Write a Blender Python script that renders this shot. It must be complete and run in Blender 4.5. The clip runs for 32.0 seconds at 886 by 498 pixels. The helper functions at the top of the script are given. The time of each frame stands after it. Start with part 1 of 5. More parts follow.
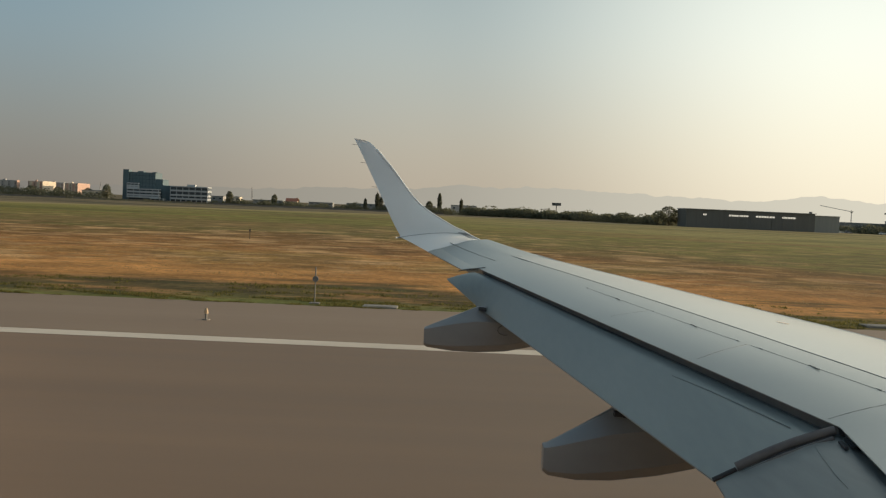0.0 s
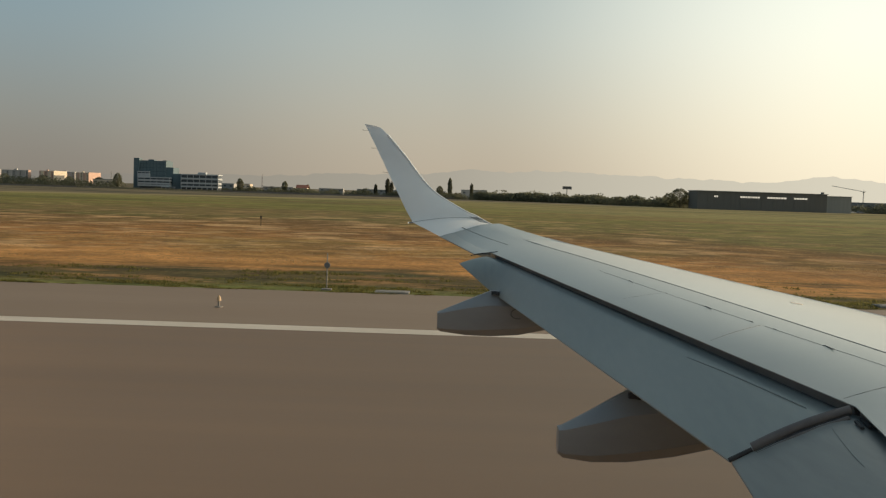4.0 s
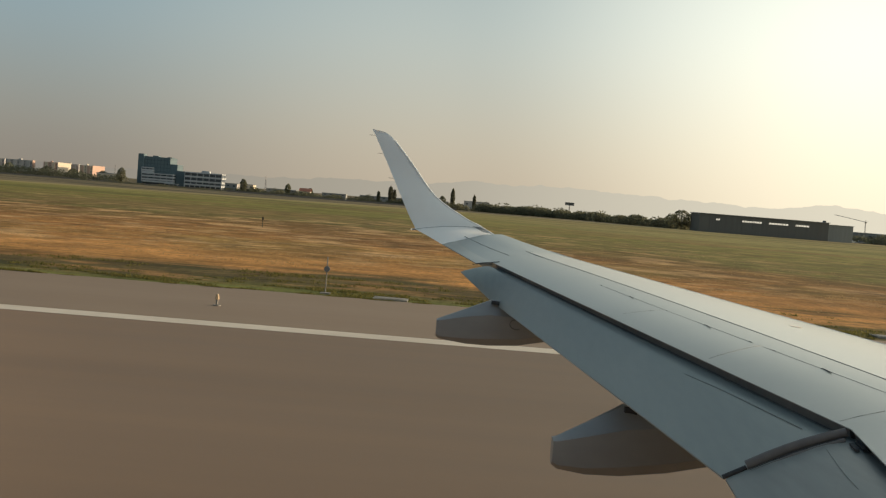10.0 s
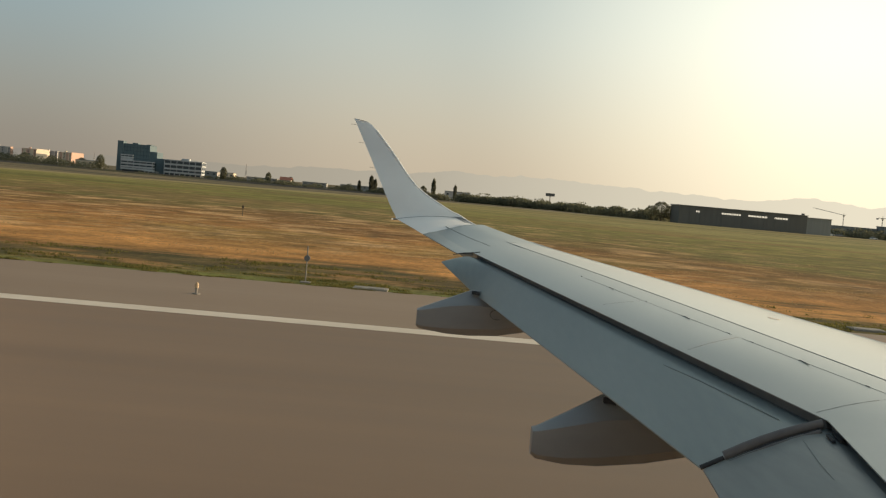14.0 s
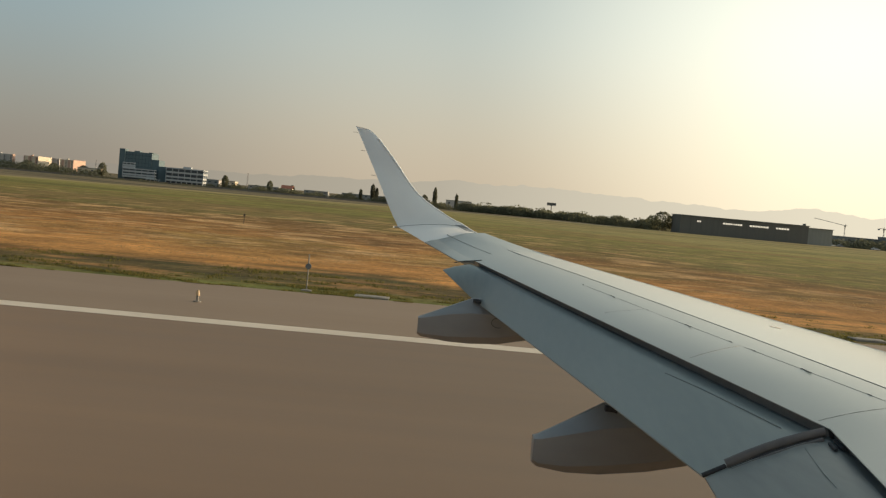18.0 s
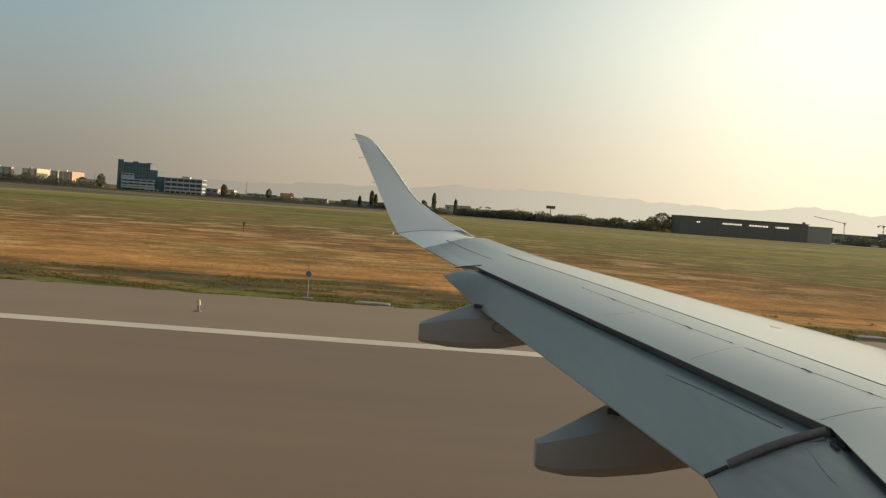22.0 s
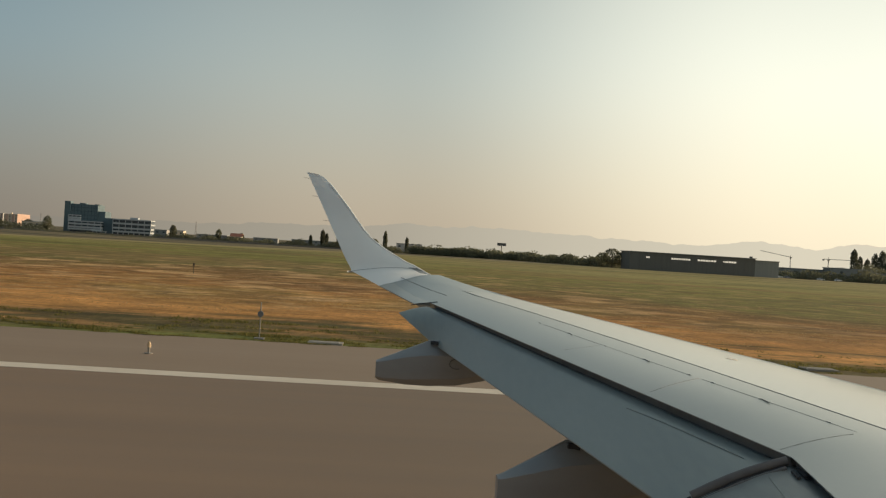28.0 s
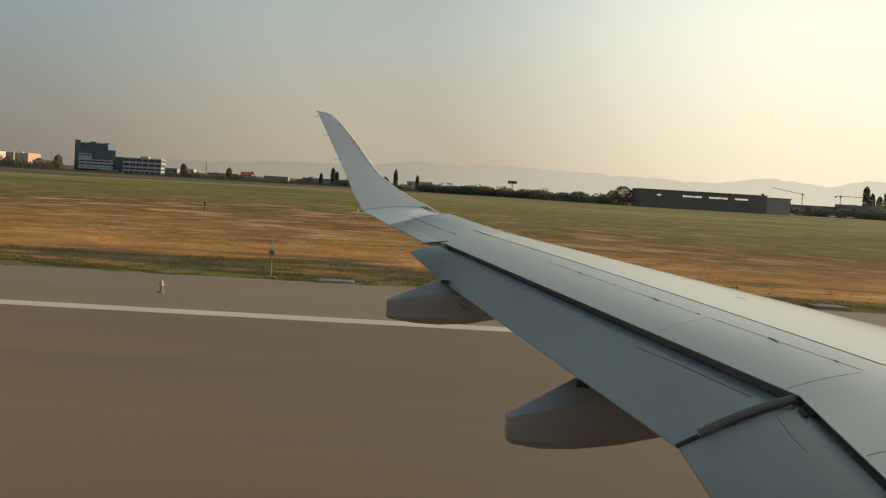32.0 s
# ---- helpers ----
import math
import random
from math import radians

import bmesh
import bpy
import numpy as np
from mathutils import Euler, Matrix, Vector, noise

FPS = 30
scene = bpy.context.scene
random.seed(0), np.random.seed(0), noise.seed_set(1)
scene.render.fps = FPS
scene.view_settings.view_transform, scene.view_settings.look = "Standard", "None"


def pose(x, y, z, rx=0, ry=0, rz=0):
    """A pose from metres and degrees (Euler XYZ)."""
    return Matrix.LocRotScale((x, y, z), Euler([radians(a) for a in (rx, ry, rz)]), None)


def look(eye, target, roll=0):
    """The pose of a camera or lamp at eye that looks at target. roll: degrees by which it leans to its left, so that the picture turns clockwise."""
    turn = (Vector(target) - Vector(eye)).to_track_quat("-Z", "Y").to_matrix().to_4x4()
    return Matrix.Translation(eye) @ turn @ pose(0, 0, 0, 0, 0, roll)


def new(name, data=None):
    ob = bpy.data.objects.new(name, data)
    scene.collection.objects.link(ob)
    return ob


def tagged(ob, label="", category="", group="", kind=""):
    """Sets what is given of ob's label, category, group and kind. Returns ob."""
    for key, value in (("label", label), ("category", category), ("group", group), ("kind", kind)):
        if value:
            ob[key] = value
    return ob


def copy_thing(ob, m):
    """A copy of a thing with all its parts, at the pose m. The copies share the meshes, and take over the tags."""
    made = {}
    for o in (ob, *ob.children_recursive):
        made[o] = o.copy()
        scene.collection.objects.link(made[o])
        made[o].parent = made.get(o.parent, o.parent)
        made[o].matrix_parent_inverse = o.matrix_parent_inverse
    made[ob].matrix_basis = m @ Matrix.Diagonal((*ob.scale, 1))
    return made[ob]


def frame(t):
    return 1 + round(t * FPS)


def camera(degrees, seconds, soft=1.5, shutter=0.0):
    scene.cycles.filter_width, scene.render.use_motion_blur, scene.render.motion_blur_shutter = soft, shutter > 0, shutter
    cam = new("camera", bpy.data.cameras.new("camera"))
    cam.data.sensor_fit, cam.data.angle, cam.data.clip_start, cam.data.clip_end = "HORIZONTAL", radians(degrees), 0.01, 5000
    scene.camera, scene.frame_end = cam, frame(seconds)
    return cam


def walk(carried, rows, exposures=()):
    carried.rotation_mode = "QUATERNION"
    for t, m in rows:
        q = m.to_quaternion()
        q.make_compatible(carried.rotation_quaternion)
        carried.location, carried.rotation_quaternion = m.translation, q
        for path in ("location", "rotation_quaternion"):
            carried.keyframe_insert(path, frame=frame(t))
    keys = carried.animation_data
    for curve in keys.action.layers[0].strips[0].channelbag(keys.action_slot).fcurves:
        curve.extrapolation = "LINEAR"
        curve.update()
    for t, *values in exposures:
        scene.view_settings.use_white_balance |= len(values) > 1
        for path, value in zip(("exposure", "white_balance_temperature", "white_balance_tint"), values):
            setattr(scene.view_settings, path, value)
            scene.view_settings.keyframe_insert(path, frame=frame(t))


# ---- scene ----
cam = camera(43.0, 32.0, soft=1.25)
PATH = [
    (0, 0.031, 0.038, 3.422, 87.86, -2.47, 0.50),
    (0.5, 0.030, 0.006, 3.429, 87.80, -2.59, 1.48),
    (1, 0.032, 0.004, 3.437, 87.75, -2.23, 2.28),
    (1.5, 0.032, -0.016, 3.435, 87.90, -2.22, 2.98),
    (2, 0.040, -0.017, 3.442, 87.90, -2.08, 3.19),
    (2.5, 0.040, 0.001, 3.437, 87.83, -2.01, 3.21),
    (3, 0.042, -0.006, 3.436, 87.12, -1.07, 2.31),
    (3.5, 0.024, 0.032, 3.421, 87.17, -1.72, 1.14),
    (5.5, 0.016, 0.009, 3.417, 86.55, -1.79, 0.89),
    (6, 0.012, 0.018, 3.406, 86.56, -1.76, 1.12),
    (6.5, 0.015, 0.030, 3.409, 86.83, -1.50, 1.60),
    (7, 0.009, -0.003, 3.417, 87.11, -1.37, 2.06),
    (7.5, 0.014, -0.002, 3.404, 87.47, -1.77, 1.99),
    (8, 0.015, 0.010, 3.397, 87.66, -2.02, 1.48),
    (8.5, 0.012, 0.006, 3.389, 87.86, -2.18, 1.49),
    (9, 0.006, 0.001, 3.382, 87.94, -2.62, 1.66),
    (9.5, 0.014, -0.001, 3.400, 87.86, -4.50, 1.02),
    (10, 0.003, 0.006, 3.398, 87.58, -4.54, 1.16),
    (10.5, 0.004, 0.004, 3.403, 87.40, -4.63, 1.17),
    (11, 0.005, 0.000, 3.411, 87.23, -4.36, 1.30),
    (11.5, 0.012, 0.003, 3.407, 87.19, -4.57, 1.18),
    (12, 0.003, -0.008, 3.406, 87.26, -4.74, 0.02),
    (12.5, 0.010, 0.010, 3.410, 87.23, -4.64, -0.17),
    (13, 0.004, 0.011, 3.409, 87.16, -4.71, -0.01),
    (13.5, 0.001, -0.000, 3.411, 87.15, -4.71, 0.45),
    (14, 0.000, 0.001, 3.398, 87.15, -5.00, 0.18),
    (14.5, -0.001, -0.011, 3.409, 86.54, -4.40, -0.72),
    (16.5, -0.001, -0.004, 3.386, 88.18, -5.73, 1.07),
    (17, -0.004, -0.010, 3.388, 87.99, -5.69, 0.77),
    (17.5, -0.001, 0.006, 3.385, 87.79, -5.42, 0.46),
    (18, -0.002, 0.003, 3.389, 87.60, -5.21, 0.25),
    (18.5, -0.004, -0.001, 3.393, 87.53, -5.06, 0.16),
    (19, 0.000, 0.000, 3.400, 87.50, -4.59, 0.20),
    (19.5, -0.002, 0.004, 3.390, 87.57, -4.83, 0.31),
    (20, -0.004, 0.005, 3.391, 87.64, -4.76, 0.48),
    (20.5, -0.001, 0.005, 3.390, 87.93, -4.82, 0.73),
    (21, 0.005, 0.011, 3.388, 87.97, -4.47, 0.77),
    (21.5, 0.007, 0.009, 3.391, 87.96, -4.05, 0.83),
    (22, -0.000, -0.013, 3.395, 87.86, -4.19, 0.21),
    (22.5, -0.016, -0.015, 3.390, 88.16, -3.86, -2.00),
    (23, -0.030, 0.001, 3.385, 89.06, -4.52, -4.25),
    (23.5, -0.042, -0.033, 3.389, 86.28, -5.84, -4.43),
    (24, -0.019, 0.019, 3.394, 83.96, -3.90, -3.63),
    (24.5, -0.024, -0.001, 3.390, 86.20, -3.83, -2.82),
    (25, -0.021, 0.001, 3.392, 87.28, -3.61, -2.56),
    (25.5, -0.022, -0.008, 3.389, 87.93, -3.59, -2.43),
    (27.5, -0.034, -0.017, 3.387, 89.67, -3.31, -2.42),
    (28, -0.033, -0.009, 3.383, 89.97, -3.53, -2.28),
    (28.5, -0.027, -0.010, 3.385, 90.26, -3.39, -2.09),
    (29, -0.036, -0.009, 3.384, 90.76, -3.09, -1.87),
    (29.5, -0.038, -0.025, 3.386, 91.43, -3.24, -1.74),
    (30, -0.037, -0.026, 3.386, 91.54, -1.91, -2.18),
    (30.5, -0.018, 0.014, 3.388, 91.03, -1.22, -2.55),
    (31, -0.018, 0.005, 3.382, 90.28, -2.64, -2.42),
    (31.5, -0.027, -0.015, 3.395, 88.95, -3.16, -1.81),
    (32, -0.031, -0.018, 3.393, 86.78, -3.39, -1.74),
]
walk(cam, [(t, pose(x, y, z, rx, ry, rz)) for t, x, y, z, rx, ry, rz in PATH],
     exposures=[(0.0, -0.22, 6120, 10), (3.0, -0.2, 6250, 10), (6.0, -0.2, 6300, 10), (9.0, -0.1, 6250, 10), (11.0, -0.05, 6450, 10), (13.0, 0.0, 6500, 10), (22.0, -0.02, 6500, 10), (23.0, -0.12, 6480, 10), (24.0, -0.10, 6600, 10),
                (25.0, -0.03, 6550, 10), (27.5, -0.16, 6450, 10), (30.0, -0.37, 6450, 10), (31.0, -0.38, 6450, 10), (32.0, -0.22, 6450, 10)])

# ---- world, sun ----
SUN_AZ, SUN_EL = radians(72), radians(9)
SUN = Vector((math.sin(SUN_AZ) * math.cos(SUN_EL), math.cos(SUN_AZ) * math.cos(SUN_EL), math.sin(SUN_EL)))


def hazy_sky():
    """A low-sun sky: the clear dome with a layer of haze that thickens to the horizon and glows towards the sun."""
    w = bpy.data.worlds.new("hazy_sky")
    scene.world = w
    w.use_nodes = True
    nt = w.node_tree
    nt.nodes.clear()
    n = nt.nodes.new
    out, bg = n("ShaderNodeOutputWorld"), n("ShaderNodeBackground")
    sky = n("ShaderNodeTexSky")
    sky.sky_type, sky.sun_disc = "NISHITA", False
    sky.sun_elevation, sky.sun_rotation = SUN_EL, SUN_AZ
    sky.air_density, sky.dust_density, sky.ozone_density = 1.0, 3.0, 1.0
    tc = n("ShaderNodeTexCoord")
    dot = n("ShaderNodeVectorMath")
    dot.operation, dot.inputs[1].default_value = "DOT_PRODUCT", SUN
    nt.links.new(tc.outputs["Generated"], dot.inputs[0])
    sep = n("ShaderNodeSeparateXYZ")
    nt.links.new(tc.outputs["Generated"], sep.inputs[0])
    half = n("ShaderNodeMath")
    half.operation = "MULTIPLY_ADD"
    half.inputs[1].default_value, half.inputs[2].default_value = 0.5, 0.5
    nt.links.new(dot.outputs["Value"], half.inputs[0])

    def ramp(stops):
        r = n("ShaderNodeValToRGB")
        r.color_ramp.interpolation = "EASE"
        els = r.color_ramp.elements
        els[0].position, els[0].color = stops[0][0], (*stops[0][1], 1)
        els[1].position, els[1].color = stops[-1][0], (*stops[-1][1], 1)
        for p, c in stops[1:-1]:
            els.new(p).color = (*c, 1)
        nt.links.new(half.outputs[0], r.inputs[0])
        return r

    low = ramp([(0.0, (0.27, 0.245, 0.205)), (0.47, LOW_L), (0.655, LOW_M), (0.81, LOW_R), (1.0, (1.9, 1.6, 1.15))])
    high = ramp([(0.0, (0.21, 0.27, 0.29)), (0.47, HIGH_L), (0.655, HIGH_M), (0.81, HIGH_R), (1.0, (1.5, 1.4, 1.15))])
    zenith = ramp([(0.0, (0.10, 0.15, 0.19)), (0.47, (0.115, 0.165, 0.20)), (0.655, (0.215, 0.265, 0.275)), (0.81, (0.70, 0.74, 0.64)), (1.0, (0.9, 0.85, 0.75))])
    fall = n("ShaderNodeMapRange")
    fall.interpolation_type = "SMOOTHSTEP"
    fall.inputs["From Min"].default_value, fall.inputs["From Max"].default_value = -0.02, 0.19
    fall.inputs["To Min"].default_value, fall.inputs["To Max"].default_value = 0.0, 1.0
    nt.links.new(sep.outputs["Z"], fall.inputs["Value"])
    mix = n("ShaderNodeMix")
    mix.data_type = "RGBA"
    nt.links.new(fall.outputs["Result"], mix.inputs[0])
    nt.links.new(low.outputs[0], mix.inputs[6])
    nt.links.new(high.outputs[0], mix.inputs[7])
    upper = n("ShaderNodeMapRange")
    upper.interpolation_type = "SMOOTHSTEP"
    upper.inputs["From Min"].default_value, upper.inputs["From Max"].default_value = 0.12, 0.36
    nt.links.new(sep.outputs["Z"], upper.inputs["Value"])
    dome = n("ShaderNodeMix")
    dome.data_type = "RGBA"
    nt.links.new(upper.outputs["Result"], dome.inputs[0])
    nt.links.new(mix.outputs[2], dome.inputs[6])
    nt.links.new(zenith.outputs[0], dome.inputs[7])
    clear = n("ShaderNodeVectorMath")
    clear.operation = "SCALE"
    clear.inputs[3].default_value = 0.03
    nt.links.new(sky.outputs[0], clear.inputs[0])
    add = n("ShaderNodeVectorMath")
    add.operation = "ADD"
    nt.links.new(dome.outputs[2], add.inputs[0])
    nt.links.new(clear.outputs[0], add.inputs[1])
    nt.links.new(add.outputs[0], bg.inputs[0])
    bg.inputs[1].default_value = 1.0
    nt.links.new(bg.outputs[0], out.inputs[0])


LOW_L, LOW_M, LOW_R = (0.29, 0.25, 0.20), (0.56, 0.465, 0.34), (1.08, 0.94, 0.68)
HIGH_L, HIGH_M, HIGH_R = (0.25, 0.34, 0.37), (0.46, 0.51, 0.47), (1.10, 1.09, 0.90)
hazy_sky()
sun = new("sun", bpy.data.lights.new("sun", "SUN"))
sun.data.energy, sun.data.angle, sun.data.color = 4.6, radians(0.6), (1.0, 0.76, 0.48)
sun.matrix_world = look(SUN * 100, (0, 0, 0))


# ---- materials ----
def material(name, a, b, size=1.0, rough=0.6, metal=0.0, bump=0.0, stretch=(1, 1, 1), detail=6.0, fine=8.0, vary=0.0, spec=0.5, coat=0.0):
    """Two colours mixed by coarse and fine noise of real-world size, with a little relief and gloss variation."""
    m = bpy.data.materials.new(name)
    m.use_nodes = True
    nt = m.node_tree
    n, link = nt.nodes.new, nt.links.new
    p = nt.nodes["Principled BSDF"]
    tc, mp = n("ShaderNodeTexCoord"), n("ShaderNodeMapping")
    mp.inputs["Scale"].default_value = stretch
    link(tc.outputs["Object"], mp.inputs[0])
    big, small = n("ShaderNodeTexNoise"), n("ShaderNodeTexNoise")
    big.inputs["Scale"].default_value, big.inputs["Detail"].default_value = 1.0 / size, detail
    small.inputs["Scale"].default_value, small.inputs["Detail"].default_value = fine / size, 4.0
    link(mp.outputs[0], big.inputs[0])
    link(mp.outputs[0], small.inputs[0])
    s = n("ShaderNodeMath")
    s.operation = "MULTIPLY_ADD"
    s.inputs[1].default_value = 0.45
    link(small.outputs["Fac"], s.inputs[0])
    h = n("ShaderNodeMath")
    h.operation, h.inputs[1].default_value = "MULTIPLY", 0.55
    link(big.outputs["Fac"], h.inputs[0])
    link(h.outputs[0], s.inputs[2])
    fac = n("ShaderNodeMapRange")
    fac.inputs["From Min"].default_value, fac.inputs["From Max"].default_value = 0.32, 0.68
    link(s.outputs[0], fac.inputs["Value"])
    mix = n("ShaderNodeMix")
    mix.data_type = "RGBA"
    mix.inputs[6].default_value, mix.inputs[7].default_value = (*a, 1), (*b, 1)
    link(fac.outputs[0], mix.inputs[0])
    col = mix.outputs[2]
    if vary:
        info, hsv, mr = n("ShaderNodeObjectInfo"), n("ShaderNodeHueSaturation"), n("ShaderNodeMapRange")
        mr.inputs["To Min"].default_value, mr.inputs["To Max"].default_value = 1 - vary, 1 + vary
        link(info.outputs["Random"], mr.inputs["Value"])
        link(mr.outputs[0], hsv.inputs["Value"])
        link(col, hsv.inputs["Color"])
        col = hsv.outputs[0]
    link(col, p.inputs["Base Color"])
    rr = n("ShaderNodeMapRange")
    rr.inputs["To Min"].default_value, rr.inputs["To Max"].default_value = rough * 0.88, min(1.0, rough * 1.12)
    link(small.outputs["Fac"], rr.inputs["Value"])
    link(rr.outputs[0], p.inputs["Roughness"])
    p.inputs["Metallic"].default_value = metal
    p.inputs["Specular IOR Level"].default_value = spec
    p.inputs["Coat Weight"].default_value = coat
    p.inputs["Coat Roughness"].default_value = 0.13
    if bump:
        bp = n("ShaderNodeBump")
        bp.inputs["Strength"].default_value, bp.inputs["Distance"].default_value = 1.0, bump
        link(s.outputs[0], bp.inputs["Height"])
        link(bp.outputs[0], p.inputs["Normal"])
    return m


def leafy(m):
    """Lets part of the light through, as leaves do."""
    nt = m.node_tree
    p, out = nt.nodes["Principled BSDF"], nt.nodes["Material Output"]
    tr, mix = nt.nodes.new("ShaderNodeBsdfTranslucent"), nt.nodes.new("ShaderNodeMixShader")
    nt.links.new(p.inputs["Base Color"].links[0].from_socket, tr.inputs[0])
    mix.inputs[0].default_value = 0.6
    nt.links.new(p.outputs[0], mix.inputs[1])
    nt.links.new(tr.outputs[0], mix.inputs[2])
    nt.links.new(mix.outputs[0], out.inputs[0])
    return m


def blade_material(name, a, b):
    """Thin dry or green blades, each of its own tone."""
    m = bpy.data.materials.new(name)
    m.use_nodes = True
    nt = m.node_tree
    geo, mix = nt.nodes.new("ShaderNodeNewGeometry"), nt.nodes.new("ShaderNodeMix")
    mix.data_type = "RGBA"
    mix.inputs[6].default_value, mix.inputs[7].default_value = (*a, 1), (*b, 1)
    nt.links.new(geo.outputs["Random Per Island"], mix.inputs[0])
    p = nt.nodes["Principled BSDF"]
    nt.links.new(mix.outputs[2], p.inputs["Base Color"])
    p.inputs["Roughness"].default_value, p.inputs["Specular IOR Level"].default_value = 0.8, 0.15
    return m


def field_material():
    """Mown airfield grass: strips of green and of dry straw that run along the runway, broken up by patches, rows and tufts."""
    m = bpy.data.materials.new("airfield_grass")
    m.use_nodes = True
    nt = m.node_tree
    n, link = nt.nodes.new, nt.links.new
    p = nt.nodes["Principled BSDF"]
    p.inputs["Roughness"].default_value = 0.95
    p.inputs["Specular IOR Level"].default_value = 0.1
    geo, sep = n("ShaderNodeNewGeometry"), n("ShaderNodeSeparateXYZ")
    link(geo.outputs["Position"], sep.inputs[0])

    def noise_at(sx, sy, detail=5.0, shift=0.0):
        mp, t = n("ShaderNodeMapping"), n("ShaderNodeTexNoise")
        mp.inputs["Scale"].default_value, mp.inputs["Location"].default_value = (sx, sy, 0.0), (shift, shift, 0.0)
        link(geo.outputs["Position"], mp.inputs[0])
        link(mp.outputs[0], t.inputs[0])
        t.inputs["Scale"].default_value, t.inputs["Detail"].default_value = 1.0, detail
        return t.outputs["Fac"]

    def calc(op, a, b, c=None):
        k = n("ShaderNodeMath")
        k.operation = op
        for i, v in enumerate((a, b, c)):
            if v is None:
                continue
            if isinstance(v, (int, float)):
                k.inputs[i].default_value = v
            else:
                link(v, k.inputs[i])
        return k.outputs[0]

    def ranged(v, a, b, lo=0.0, hi=1.0):
        mr = n("ShaderNodeMapRange")
        for key, val in (("From Min", a), ("From Max", b), ("To Min", lo), ("To Max", hi)):
            mr.inputs[key].default_value = val
        link(v, mr.inputs["Value"])
        return mr.outputs[0]

    def toned(col, fac, lo, hi, a=0.33, b=0.67):
        hsv = n("ShaderNodeHueSaturation")
        link(ranged(fac, a, b, lo, hi), hsv.inputs["Value"])
        link(col, hsv.inputs["Color"])
        return hsv.outputs[0]

    def patched(col, c, fac):
        """Mixes a second colour in."""
        mx = n("ShaderNodeMix")
        mx.data_type = "RGBA"
        mx.inputs[7].default_value = (*c, 1)
        link(fac, mx.inputs[0])
        link(col, mx.inputs[6])
        return mx.outputs[2]

    # the strip in which a place lies: log of the distance from the runway, wandering with the patches
    lg = calc("LOGARITHM", calc("MAXIMUM", sep.outputs["Y"], 10.0), 10.0)
    near = ranged(lg, 1.57, 1.75, 0.25, 1.0)
    wander = calc("ADD", ranged(noise_at(0.008, 0.03, 3.0), 0.0, 1.0, -0.14, 0.14), ranged(noise_at(0.08, 0.06, 6.0), 0.0, 1.0, -0.17, 0.17))
    wander = calc("ADD", wander, ranged(sep.outputs["X"], -5.0, 38.0, 0.0, 0.22))
    pos = calc("DIVIDE", calc("SUBTRACT", calc("MULTIPLY_ADD", wander, near, lg), 1.5), 1.6)
    r = n("ShaderNodeValToRGB")
    els = r.color_ramp.elements
    for i, (dist, c) in enumerate(GRASS_STOPS):
        x = max(0.0, min(1.0, (math.log10(dist) - 1.5) / 1.6))
        e = els[i] if i < 2 else els.new(x)
        e.position, e.color = x, (*c, 1)
    link(pos, r.inputs[0])
    col = r.outputs[0]
    mid = calc("MULTIPLY", ranged(lg, 1.70, 1.78), ranged(lg, 2.35, 2.15))
    dry = calc("MULTIPLY", mid, ranged(sep.outputs["X"], 5.0, 35.0, 1.0, 0.3))
    # green and reddish patches, long across the view
    col = patched(col, (0.17, 0.145, 0.042), calc("MULTIPLY", ranged(noise_at(0.045, 0.038, 6.0, 7.0), 0.52, 0.64, 0.0, 0.55), mid))
    col = patched(col, (0.20, 0.105, 0.038), calc("MULTIPLY", ranged(noise_at(0.06, 0.05, 6.0, 3.0), 0.52, 0.66, 0.0, 0.55), mid))
    # thin lines of rank dark grass and of pale straw
    col = patched(col, (0.085, 0.085, 0.026), calc("MULTIPLY", ranged(noise_at(0.012, 0.11, 3.0, 21.0), 0.57, 0.65, 0.0, 0.6), ranged(lg, 1.9, 2.1)))
    col = patched(col, (0.62, 0.38, 0.17), calc("MULTIPLY", ranged(noise_at(0.15, 0.13, 7.0, 13.0), 0.53, 0.62, 0.0, 0.75), dry))
    col = patched(col, (0.62, 0.39, 0.18), calc("MULTIPLY", ranged(noise_at(0.42, 0.5, 5.0, 17.0), 0.53, 0.64, 0.0, 0.55), dry))
    col = patched(col, (0.15, 0.095, 0.034), calc("MULTIPLY", ranged(noise_at(0.5, 0.55, 5.0, 27.0), 0.53, 0.64, 0.0, 0.6), mid))
    # duller and fresher stretches of the far green
    far = ranged(lg, 2.05, 2.2)
    col = patched(col, (0.120, 0.112, 0.034), calc("MULTIPLY", ranged(noise_at(0.010, 0.022, 5.0, 51.0), 0.50, 0.64, 0.0, 0.75), far))
    col = patched(col, (0.245, 0.155, 0.055), calc("MULTIPLY", ranged(noise_at(0.014, 0.030, 5.0, 61.0), 0.52, 0.64, 0.0, 0.65), far))
    # bright fresh grass in pieces along the pavement
    col = patched(col, (0.20, 0.20, 0.05), calc("MULTIPLY", ranged(noise_at(0.10, 0.5, 5.0, 41.0), 0.50, 0.60, 0.0, 0.8), ranged(lg, 1.605, 1.59)))
    # withered and rank patches of the verge
    verge = calc("MULTIPLY", ranged(lg, 1.585, 1.60), ranged(lg, 1.70, 1.68))
    col = patched(col, (0.40, 0.215, 0.080), calc("MULTIPLY", ranged(noise_at(0.22, 0.55, 6.0, 71.0), 0.50, 0.60, 0.0, 0.8), verge))
    col = patched(col, (0.060, 0.062, 0.022), calc("MULTIPLY", ranged(noise_at(0.16, 0.50, 6.0, 81.0), 0.50, 0.62, 0.0, 0.8), verge))
